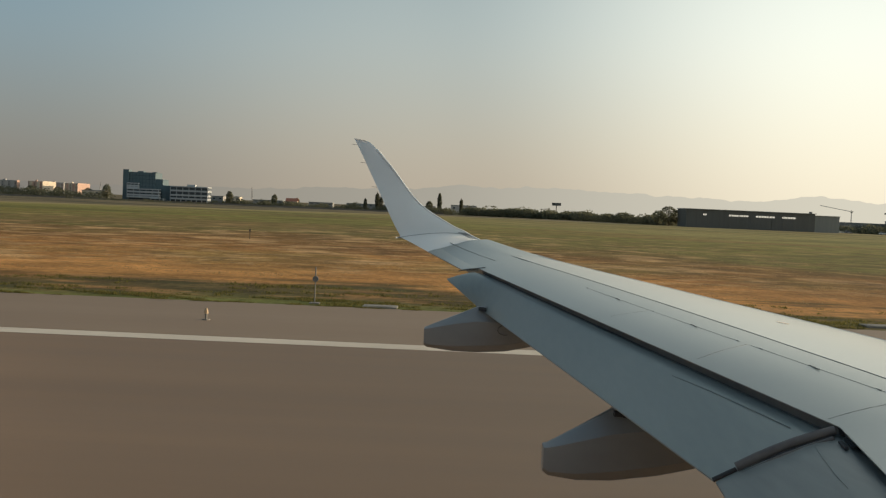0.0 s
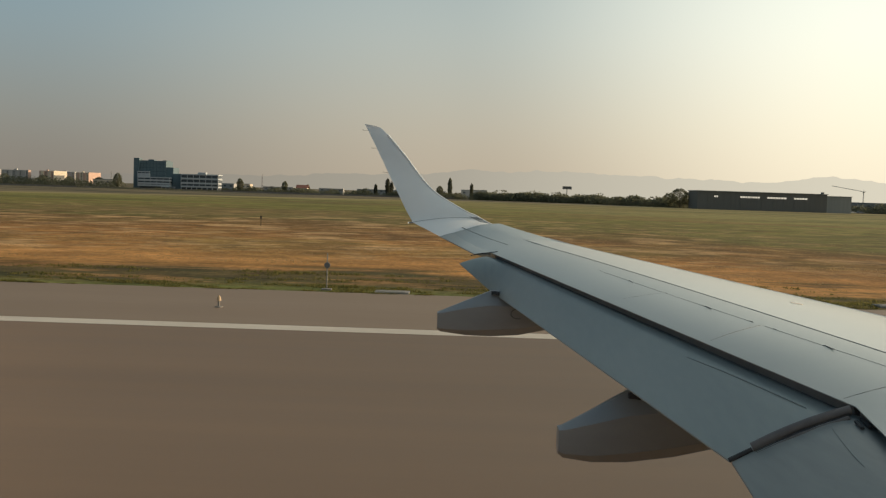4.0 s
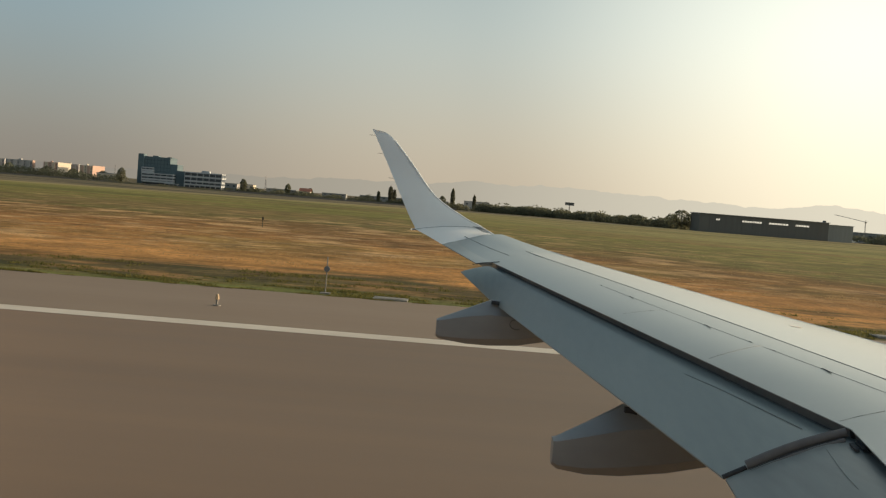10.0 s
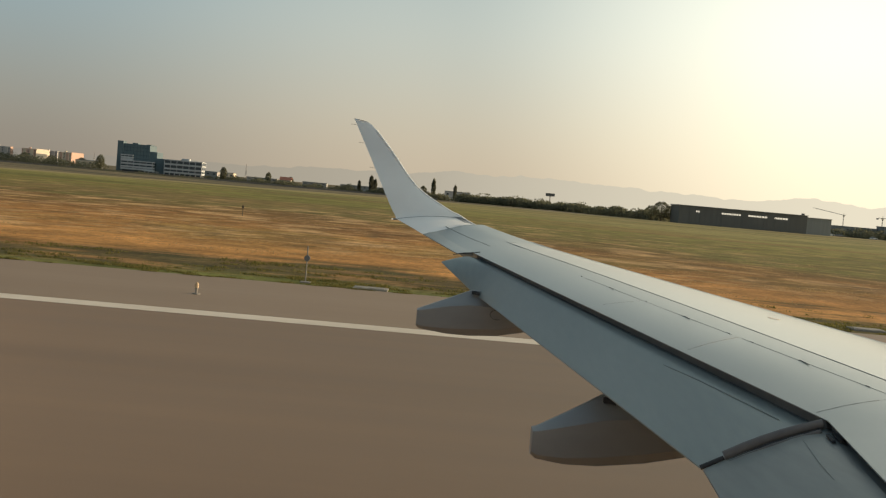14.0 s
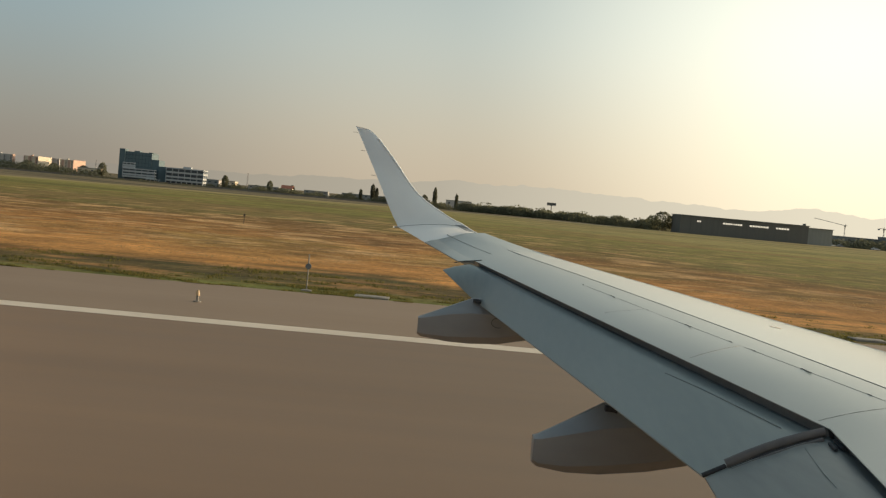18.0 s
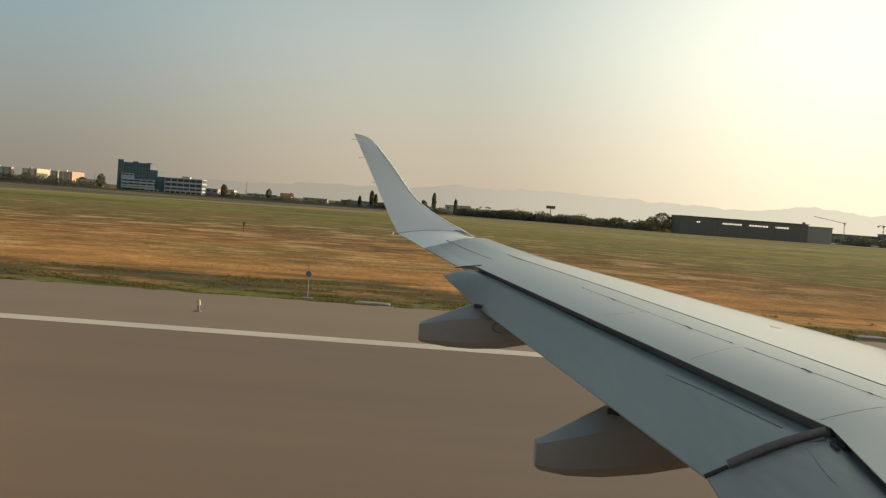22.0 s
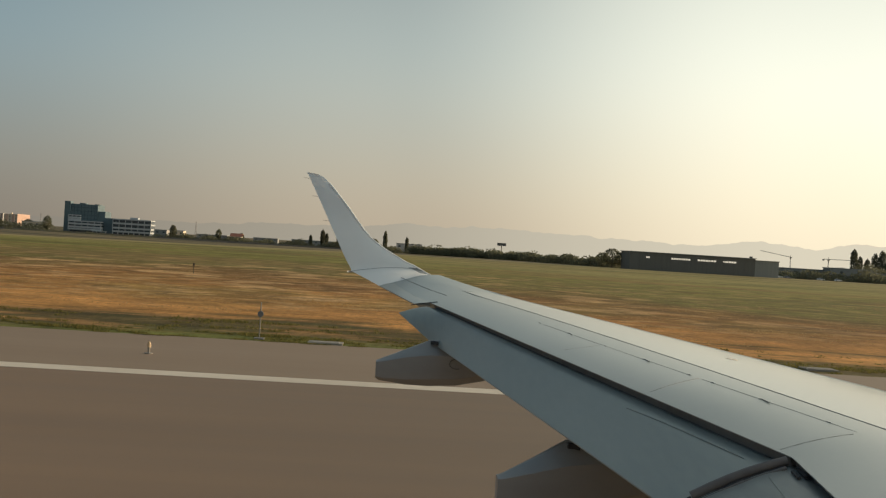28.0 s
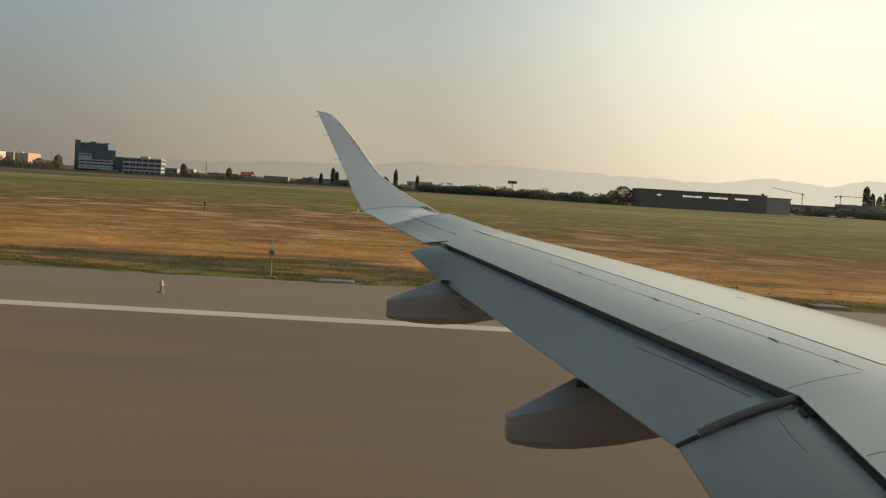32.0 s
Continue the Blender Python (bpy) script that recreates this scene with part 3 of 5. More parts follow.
# ---- control surfaces behind the hinge line ----
def plate(near, far, thick, nose=0.0, drop=0.028):
    """Sections for a tapering board: near edge (hinge side) and far edge (trailing side), both lists of points."""
    out = []
    for a, b in zip(near, far):
        a, b = Vector(a), Vector(b)
        d = b - a
        sink = Vector((0, 0, drop))
        up = [a + Vector((0.07 + nose, 0, -0.10)), a + Vector((0.045, 0, 0.0)) - sink * 1.3, a - sink, a + d * 0.05 - sink * 0.86, a + d * 0.11 - sink * 0.56, a + d * 0.19 - sink * 0.24, a + d * 0.30 - sink * 0.05, a + d * 0.40, a + d * 0.65 + Vector((0, 0, 0.004)), b]
        dn = [b - Vector((0, 0, 0.006)), a + d * 0.5 - Vector((0, 0, thick * 0.6)), a + d * 0.1 - Vector((0, 0, thick)), a + Vector((0.06 + nose, 0, -thick))]
        out.append(up + dn)
    return out


def flap_te(y):
    """Trailing edge of the outboard flap."""
    if y > 9.02:
        f = (y - 9.02) / 0.40
        return (lerp(0.268, 0.014, f), y, H0 + lerp(-0.763, -0.581, f))
    f = (9.02 - y) / (9.02 - 3.95)
    return (lerp(0.268, 0.982, f), y, H0 + lerp(-0.763, -0.891, f))


fy = [3.95, 4.6, 5.4, 6.2, 7.0, 7.8, 8.5, 9.02, 9.2, 9.42]
near = [(hinge_x(y) + 0.015, y + 0.0, hinge_z(y) - lerp(0.012, 0.006, (y - 3.95) / 5.5)) for y in fy]
near.append((hinge_x(9.61) + 0.015, 9.61, hinge_z(9.61) - 0.006))
far_edge = [flap_te(y) for y in fy] + [flap_te(9.43)]
flap = part("outboard_flap", loft(bmesh.new(), plate(near, far_edge, 0.09, 0.04, 0.034)), M_FLAP, plane, "blue-grey lowered wing flap", 35)
part("outboard_flap", loft(bmesh.new(), [mirrored(s) for s in plate(near, far_edge, 0.09, 0.04, 0.034)]), M_FLAP, plane, "", 35)


def streak(name, pts, width, mat, parent, normal=(-0.43, -0.05, 0.90), lift=0.0006, tapered=True):
    """A thin strip of dirt or metal that lies along a line on a flap."""
    up, pts = Vector(normal).normalized(), [Vector(p) for p in pts]
    rows = []
    for k, p in enumerate(pts):
        d = (pts[min(k + 1, len(pts) - 1)] - pts[max(k - 1, 0)]).normalized().cross(up).normalized() * width / 2
        if tapered and k in (0, len(pts) - 1):
            d *= 0.15
        rows.append([p - d + up * lift, p + d + up * lift, p + d - up * 0.006, p - d - up * 0.006])
    return part(name, loft(bmesh.new(), rows), mat, parent)


streak("dirt_streak", [(1.065, 5.155, 2.6995), (1.146, 4.7987, 2.6964), (1.200, 4.53, 2.691), (1.2856, 4.0867, 2.6795)], 0.005, M_SOOT, flap)
# sheet in the flap gap, its shade put into the colour
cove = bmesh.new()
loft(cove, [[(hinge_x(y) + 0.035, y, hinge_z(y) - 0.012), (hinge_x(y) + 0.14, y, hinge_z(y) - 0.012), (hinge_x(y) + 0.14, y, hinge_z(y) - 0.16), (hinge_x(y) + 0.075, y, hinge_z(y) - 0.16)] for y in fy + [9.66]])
part("flap_cove", cove, M_COVE, plane, "dark sheet painted as shade between wing skin and flap")

iy = [0.3, 1.2, 2.0, 2.8, 3.4, 3.915]


def inner_te(y):
    f = (3.93 - y) / (3.93 - 2.85)
    return (lerp(0.985, 0.915, f), y, H0 + lerp(-0.888, -0.925, f))


inear = [(hinge_x(y) + 0.005, y, hinge_z(y) - 0.010) for y in iy]
inner_flap = part("inboard_flap", loft(bmesh.new(), plate(inear, [inner_te(y) for y in iy], 0.13, 0.04, 0.026)), M_FLAP_IN, plane, "blue-grey inner wing flap with dirt streaks, shade darkened into its paint", 35)
part("inboard_flap", loft(bmesh.new(), [mirrored(s) for s in plate(inear, [inner_te(y) for y in iy], 0.13, 0.04, 0.026)]), M_FLAP_IN, plane, "", 35)
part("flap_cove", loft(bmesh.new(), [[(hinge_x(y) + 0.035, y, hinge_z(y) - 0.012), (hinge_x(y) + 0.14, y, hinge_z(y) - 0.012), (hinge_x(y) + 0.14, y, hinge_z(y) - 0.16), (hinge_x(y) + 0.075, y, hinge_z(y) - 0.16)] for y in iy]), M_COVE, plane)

streak("dirt_streak", [(1.2813, 3.7922, 2.670), (1.2521, 3.582, 2.665), (1.231, 3.43, 2.6618), (1.2122, 3.2851, 2.6585)], 0.007, M_SOOT, inner_flap)
for a, b in (((1.3541, 3.7706, 2.6985), (1.3406, 3.6679, 2.6975)), ((1.384, 3.8019, 2.702), (1.3651, 3.6715, 2.701))):
    streak("drain_slot", [a, b], 0.012, M_DARK, inner_flap, (-0.2, 0, 1), 0.003, False)

# bulging rubber seal between the two flaps, its flange and thin tail
seal = bmesh.new()
tube(seal, [Vector((1.055, 3.925, H0 - 0.838)).lerp(Vector((1.375, 3.885, H0 - 0.686)), f) + Vector((0, 0, 0.048 * f * (1 - f))) for f in (0, 0.2, 0.4, 0.6, 0.8, 1)], 0.019, 12, 0.017)
part("flap_seal", seal, M_TUBE, plane, "thick grey rubber seal between the flaps", 50)
part("seal_flange", tube(bmesh.new(), [(1.36, 3.848, H0 - 0.707), (1.20, 3.865, H0 - 0.776), (1.066, 3.882, H0 - 0.852)], 0.009, 8), M_TUBE, plane)
part("flap_seal_tail", tube(bmesh.new(), [(1.056, 3.93, H0 - 0.845), (0.978, 3.935, H0 - 0.888)], 0.009, 6), M_DARK, plane)
part("seal_lip", tube(bmesh.new(), [(1.36, 3.868, H0 - 0.706), (1.20, 3.885, H0 - 0.772), (1.062, 3.90, H0 - 0.851)], 0.006, 6), M_DARK, plane)


def aileron_te(y):
    f = (y - 9.75) / (12.136 - 9.75)
    k = 1 + 0.03 * math.sin(math.pi * max(0.0, min(1.0, f)))
    return (lerp(0.109, -0.514, f) * k, y * k, H0 + lerp(-0.500, -0.322, f) * k)


ay = [9.66, 10.1, 10.5, 10.9]
anear = [tuple(top(y, hinge_x(y))) for y in (9.66, 10.25, 10.8, 11.4)]


def board(near, far, thick):
    out = []
    for a, b in zip(near, far):
        a, b = Vector(a), Vector(b)
        out.append([a + Vector((0.0, 0, 0.0)), a.lerp(b, 0.5) + Vector((0, 0, 0.004)), b, b - Vector((0, 0, 0.008)), a.lerp(b, 0.4) - Vector((0, 0, thick * 0.6)), a - Vector((-0.01, 0, thick))])
    return out


part("aileron", loft(bmesh.new(), board(anear, [aileron_te(y) for y in ay], 0.03)), M_WING, plane, "grey aileron near the wing tip", 35)
part("aileron", loft(bmesh.new(), [mirrored(s) for s in board(anear, [aileron_te(y) for y in ay], 0.03)]), M_WING, plane, "", 35)
ribbon([top(9.64, hinge_x(9.64) - f) for f in (-0.06, 0.02, 0.10, 0.17)], 0.02, 0.004, M_DARK, "aileron_end_gap", plane)

# ---- winglet: rings from the wing tip up ----
def winglet_rings():
    """Each ring runs round an airfoil between a trailing and a leading point, thick across the ring's own normal."""
    root = [Vector(aileron_te(10.88)), Vector(aileron_te(10.88)).lerp(top(11.4, hinge_x(11.4)), 0.5)]
    root += [wing_section(11.4, 12.1)[k] for k in (0, 4, 9, 17, 22)]
    root = [p - Vector((0, 0, 0.004)) for p in root]
    rings = [root + [p - Vector((0, 0, d)) for p, d in ((root[5], 0.03), (root[4], 0.05), (root[3], 0.07), (root[2], 0.06), (root[1], 0.02))]]
    te = [root[0], Vector(aileron_te(11.5)), Vector((-0.508, 12.08, H0 - 0.322)), Vector((-0.528, 12.15, H0 - 0.295)), Vector((-0.609, 12.25, H0 - 0.169)),
          Vector((-0.768, 12.45, H0 + 0.123)), Vector((-0.932, 12.68, H0 + 0.419)), Vector((-1.090, 12.86, H0 + 0.700)), Vector((-1.130, 12.90, H0 + 0.761))]
    eye = Vector((0, 0, H0))
    le = [root[6]]
    for x, y, z, depth in ((0.36, 12.4, -0.330, 12.06), (0.25, 12.4, -0.280, 12.10), (0.16, 12.4, -0.232, 12.12), (0.02, 12.48, -0.175, 12.16), (-0.340, 12.60, 0.045, 12.36), (-0.655, 12.78, 0.415, 12.58), (-0.905, 12.96, 0.690, 12.80), (-1.005, 12.96, 0.745, 12.84)):
        le.append(eye + Vector((x, y, z)) * (depth / y))
    last = len(te) - 1
    for i, (a, b) in enumerate(zip(te, le)):
        if i == 0:
            continue
        mid0 = (te[i - 1] + le[i - 1]) / 2
        mid1 = (te[min(i + 1, last)] + le[min(i + 1, last)]) / 2
        span = (mid1 - mid0).normalized()
        chord = b - a
        nrm = chord.cross(span).normalized()
        if nrm.z < 0 and i < 5 or nrm.y > 0 and i >= 5:
            nrm = -nrm
        th = chord.length * (0.05 if i > 1 else 0.035)
        sag = Vector((0, 0, -1)) * chord.length * (0.0, -0.03, -0.02, -0.01, 0, 0, 0, 0, 0)[i]
        ring = []
        for f, w in ((0, 0.0), (0.15, 0.35), (0.4, 0.85), (0.65, 1.0), (0.85, 0.75), (0.96, 0.35), (1.0, 0.0)):
            ring.append(a + chord * f + nrm * th * w * 0.6 + sag * 4 * f * (1 - f))
        for f, w in ((0.96, 0.35), (0.85, 0.8), (0.6, 1.0), (0.3, 0.7), (0.1, 0.25)):
            ring.append(a + chord * f - nrm * th * w + sag * 4 * f * (1 - f))
        rings.append(ring)
    return rings


RINGS = winglet_rings()


def eased(p0, p1, p2, p3, f):
    """Catmull-Rom between p1 and p2."""
    return 0.5 * (2 * p1 + (p2 - p0) * f + (2 * p0 - 5 * p1 + 4 * p2 - p3) * f * f + (3 * p1 - p0 - 3 * p2 + p3) * f ** 3)


fine = []
for i in range(len(RINGS) - 1):
    a, b, d, e = RINGS[max(i - 1, 0)], RINGS[i], RINGS[i + 1], RINGS[min(i + 2, len(RINGS) - 1)]
    fine += [[eased(p, q, r, s, f) for p, q, r, s in zip(a, b, d, e)] for f in (0.0, 0.25, 0.5, 0.75)]
fine.append(RINGS[-1])
winglet = part("winglet", loft(bmesh.new(), fine), M_WHITE, plane, "white upswept wing tip fin", 70)
part("winglet", loft(bmesh.new(), [mirrored(r) for r in fine]), M_WHITE, plane, "", 50)
root_line = RINGS[2][:7]
# thin grey bar that draws the soft shadow along the fin's fold
part("fin_root_shade", tube(bmesh.new(), [p + Vector((0, -0.004, 0.004)) for p in root_line], 0.0025, 6), M_POD, winglet, "thin grey line drawn as shade at the foot of the fin")
eye_point = Vector((0, 0, H0))
part("tip_light_lens", loft(bmesh.new(), [[p + (eye_point - p).normalized() * 0.004 for p in fine[k][4:7]] for k in range(5, 11)], closed=False), M_LENS, winglet, "smoked grey navigation light lens", 60)
edge = [RINGS[i][6] for i in range(1, len(RINGS) - 1)]
edge = [eased(edge[max(i - 1, 0)], edge[i], edge[i + 1], edge[min(i + 2, len(edge) - 1)], f) for i in range(len(edge) - 1) for f in (0, 0.25, 0.5, 0.75)]
part("winglet_leading_edge", tube(bmesh.new(), edge, 0.008, 8, 0.014), M_WHITE, winglet, "rounded white fin leading edge", 60)
for zf in (0.49, 0.74, 0.93):
    a = Vector((-0.519, 12.14, H0 - 0.32)).lerp(Vector((-1.130, 12.90, H0 + 0.761)), zf)
    part("static_wick", tube(bmesh.new(), [a, a + Vector((-0.06, 0.0, 0.004))], 0.002, 5), M_TUBE, winglet)
part("light_boom", tube(bmesh.new(), [(-0.49, 12.13, H0 - 0.322), (-0.53, 12.14, H0 - 0.326), (-0.552, 12.142, H0 - 0.328)], 0.011, 8, 0.008), M_POD, winglet)
part("tail_light", tube(bmesh.new(), [(-0.552, 12.142, H0 - 0.328), (-0.560, 12.143, H0 - 0.328), (-0.566, 12.143, H0 - 0.328)], 0.009, 10, 0.006), M_LAMP, winglet, "small lit position light")


# ---- flap track pods ----
def pod(profile, yc, width):
    """A canoe-shaped fairing along the flight direction: profile rows of (x, top z, bottom z, width share). A flat upper face widens forward from the tail above creased flanks."""
    rings = []
    for k, (x, zt, zb, w) in enumerate(profile):
        hw = width * w / 2
        share = (0.04, 0.08, 0.20, 0.30, 0.34, 0.34, 0.30, 0.25)[k]
        zm = lerp(zt, zb, share)
        side = [(0.22, zt), (0.99, zm), (1.0, lerp(zt, zb, 0.5)), (0.93, lerp(zt, zb, 0.82)), (0.55, lerp(zt, zb, 0.97))]
        ring = [(x, yc - hw * f, H0 + z) for f, z in side] + [(x, yc, H0 + zb)] + [(x, yc + hw * f, H0 + z) for f, z in reversed(side)]
        rings.append(ring)
    return rings


POD_A = [(-0.150, -0.915, -1.050, 0.50), (-0.125, -0.905, -1.068, 0.60), (0.08, -0.815, -1.092, 0.82), (0.263, -0.735, -1.094, 0.95), (0.48, -0.73, -1.078, 1.0), (0.70, -0.70, -1.030, 1.0), (1.0, -0.66, -0.90, 0.8), (1.3, -0.62, -0.74, 0.35)]
POD_B = [(0.534, -1.144, -1.274, 0.50), (0.560, -1.132, -1.294, 0.60), (0.70, -1.052, -1.312, 0.82), (0.872, -0.948, -1.308, 0.95), (1.10, -0.895, -1.274, 1.0), (1.30, -0.88, -1.225, 1.0), (1.6, -0.86, -1.10, 0.8), (2.0, -0.84, -0.95, 0.35)]
POD_C = [(0.835, -1.022, -1.098, 0.5), (0.85, -1.008, -1.118, 0.6), (0.91, -0.940, -1.135, 0.85), (1.0, -0.887, -1.135, 1.0), (1.35, -0.842, -1.105, 1.0), (1.8, -0.80, -0.90, 0.4)]
for prof, yc in ((POD_A, 8.74), (POD_B, 5.64), (POD_C, 3.12)):
    p = part("flap_track_fairing", loft(bmesh.new(), pod(prof, yc, 0.24)), M_POD, plane, "grey canoe-shaped fairing under the flap", 32)
    part("flap_track_fairing", loft(bmesh.new(), [mirrored(r) for r in pod(prof, yc, 0.24)]), M_POD, plane, "", 32)
    x, zt = prof[3][0], prof[3][1] + H0
    part("track_slot", loft(bmesh.new(), [[(x + dx, yc - 0.085, zt + dz - 0.006), (x + dx, yc - 0.045, zt + dz - 0.005), (x + dx, yc - 0.045, zt + dz - 0.03), (x + dx, yc - 0.085, zt + dz - 0.03)]
                                          for dx, dz in ((0.0, 0.004), (0.03, 0.004), (0.06, -0.002))]), M_DARK, p)
ring = bmesh.new()
tube(ring, [(0.47 + 0.055 * math.cos(a), 8.618, H0 - 0.90 + 0.038 * math.sin(a)) for a in [math.tau * k / 16 for k in range(14)]], 0.004, 5)
part("access_ring", ring, M_FAINT, plane, "oval access panel outline")

# ---- fuselage, cabin window, tail, engines and gear ----
FC_Y, FC_Z, FR = -0.98, 2.85, 1.53


def hull_ring(x, r, zc, n=48):
    return [(x, FC_Y + r * math.cos(a), zc + r * math.sin(a)) for a in [math.tau * (k + 0.5) / n for k in range(n)]]


hull = bmesh.new()
HX = [(-17.0, 0.25, 3.7), (-15.0, 0.7, 3.5), (-12.0, 1.2, 3.1), (-9.0, 1.5, FC_Z)]
SLOTS = [-8.0 + 0.8 * k for k in range(9)] + [-0.34] + [1.0 + 0.8 * k for k in range(14)]
for x in SLOTS:
    HX += [(x, FR, FC_Z), (x + (0.68 if x == -0.34 else 0.3), FR, FC_Z)]
HX += [(12.4, FR, FC_Z), (14, 1.45, 2.8), (15.5, 1.2, 2.65), (16.7, 0.8, 2.45), (17.4, 0.3, 2.3)]
rings = [[hull.verts.new(p) for p in hull_ring(*h)] for h in HX]
for i, (a, b) in enumerate(zip(rings, rings[1:])):
    for k in range(48):
        if HX[i][0] in SLOTS and (k in (1, 2, 3) or k in (19, 20, 21)):
            continue
        hull.faces.new((a[k], a[(k + 1) % 48], b[(k + 1) % 48], b[k]))
hull.faces.new(rings[0])
hull.faces.new(rings[-1])
part("fuselage", hull, M_WHITE, plane, "white rounded jet fuselage", 40)


def pane_frame(y0, y1, hole, outer):
    """A panel between two depths with a rounded opening: hole is (x0, x1, z0, z1, radius)."""
    x0, x1, z0, z1, r = hole
    inner, rim = [], []
    for cx, cz, a0 in ((x1 - r, z1 - r, 0), (x0 + r, z1 - r, 90), (x0 + r, z0 + r, 180), (x1 - r, z0 + r, 270)):
        for k in range(25):
            a = radians(a0 + 90 * k / 24)
            inner.append((cx + r * math.cos(a), cz + r * math.sin(a)))
    ox0, ox1, oz0, oz1 = outer
    for x, z in inner:
        cx, cz = (x0 + x1) / 2, (z0 + z1) / 2
        dx, dz = x - cx, z - cz
        f = min(((ox1 if dx > 0 else ox0) - cx) / dx if abs(dx) > 1e-6 else 1e9, ((oz1 if dz > 0 else oz0) - cz) / dz if abs(dz) > 1e-6 else 1e9)
        rim.append((cx + dx * f, cz + dz * f))
    bm = bmesh.new()
    loft(bm, [[(x, y0, z) for x, z in rim], [(x, y0, z) for x, z in inner], [(x, y1, z) for x, z in inner], [(x, y1, z) for x, z in rim]], caps=False)
    return bm


WINDOW = (-0.30, 0.2235, H0 - 0.165, H0 + 0.22, 0.136)
part("window_seal", pane_frame(0.440, 0.452, WINDOW, (-0.345, 0.345, H0 - 0.25, H0 + 0.30)), M_SEAL, plane, "grey-beige rubber window seal", 40)


def window_surround():
    """A funnel-shaped moulding that widens from the pane towards the cabin, with a flat wall panel round it."""
    def ring(grow, y, r):
        x0, x1, z0, z1 = WINDOW[0] - grow, WINDOW[1] + grow, WINDOW[2] - grow, WINDOW[3] + grow
        out = []
        for cx, cz, a0 in ((x1 - r, z1 - r, 0), (x0 + r, z1 - r, 90), (x0 + r, z0 + r, 180), (x1 - r, z0 + r, 270)):
            out += [(cx + r * math.cos(radians(a0 + 3.75 * k)), y, cz + r * math.sin(radians(a0 + 3.75 * k))) for k in range(25)]
        return out
    return loft(bmesh.new(), [ring(0.02, 0.4395, 0.15), ring(0.004, 0.4385, 0.139), ring(0.004, 0.434, 0.139), ring(0.008, 0.425, 0.142), ring(0.026, 0.38, 0.155), ring(0.055, 0.34, 0.17), ring(0.075, 0.325, 0.18), ring(0.11, 0.32, 0.20), ring(0.11, 0.33, 0.20)], caps=False)


part("window_surround", window_surround(), M_CABIN, plane, "beige cabin window surround", 50)

fin = bmesh.new()
loft(fin, [[(-11.2, FC_Y - 0.18, 4.2), (-11.2, FC_Y + 0.18, 4.2), (-16.2, FC_Y + 0.1, 4.1), (-16.2, FC_Y - 0.1, 4.1)], [(-15.0, FC_Y - 0.08, 9.9), (-15.0, FC_Y + 0.08, 9.9), (-17.4, FC_Y + 0.04, 9.9), (-17.4, FC_Y - 0.04, 9.9)]])
part("tail_fin", fin, M_WHITE, plane, "white vertical tail fin")
for s in (1, -1):
    st = bmesh.new()
    loft(st, [[(-14.0, FC_Y, 3.9), (-16.6, FC_Y, 3.9), (-16.6, FC_Y, 3.75), (-14.0, FC_Y, 3.7)], [(-16.2, FC_Y + s * 6, 4.4), (-17.5, FC_Y + s * 6, 4.4), (-17.5, FC_Y + s * 6, 4.33), (-16.2, FC_Y + s * 6, 4.33)]])
    part("tailplane", st, M_WHITE, plane)
    eng = bmesh.new()
    ye = FC_Y + s * 4.7
    loft(eng, [[(x, ye + r * math.cos(a), 1.75 + r * math.sin(a)) for a in [math.tau * k / 24 for k in range(24)]] for x, r in ((6.9, 0.62), (7.0, 0.78), (6.4, 0.90), (5.2, 0.92), (4.2, 0.72), (3.6, 0.45))])
    e = part("engine", eng, M_WHITE, plane, "white jet engine nacelle under the wing", 40)
    part("engine_pylon", boxes(((3.2, ye - 0.12, 2.4), (5.6, ye + 0.12, 2.80))), M_WING, e)
    gear = bmesh.new()
    yg = FC_Y + s * 2.9
    tube(gear, [(0.2, yg, 2.55), (0.2, yg, 0.5)], 0.11, 12)
    g = part("landing_gear_leg", gear, M_METAL, plane)
    for o in (-0.28, 0.28):
        part("wheel", tube(bmesh.new(), [(0.2, yg + o - 0.15, 0.5), (0.2, yg + o + 0.15, 0.5)], 0.5, 24), M_TYRE, g)
g = part("landing_gear_leg", tube(bmesh.new(), [(13.2, FC_Y, 1.6), (13.2, FC_Y, 0.32)], 0.08, 12), M_METAL, plane)
for o in (-0.2, 0.2):
    part("wheel", tube(bmesh.new(), [(13.2, FC_Y + o - 0.1, 0.32), (13.2, FC_Y + o + 0.1, 0.32)], 0.32, 20), M_TYRE, g)


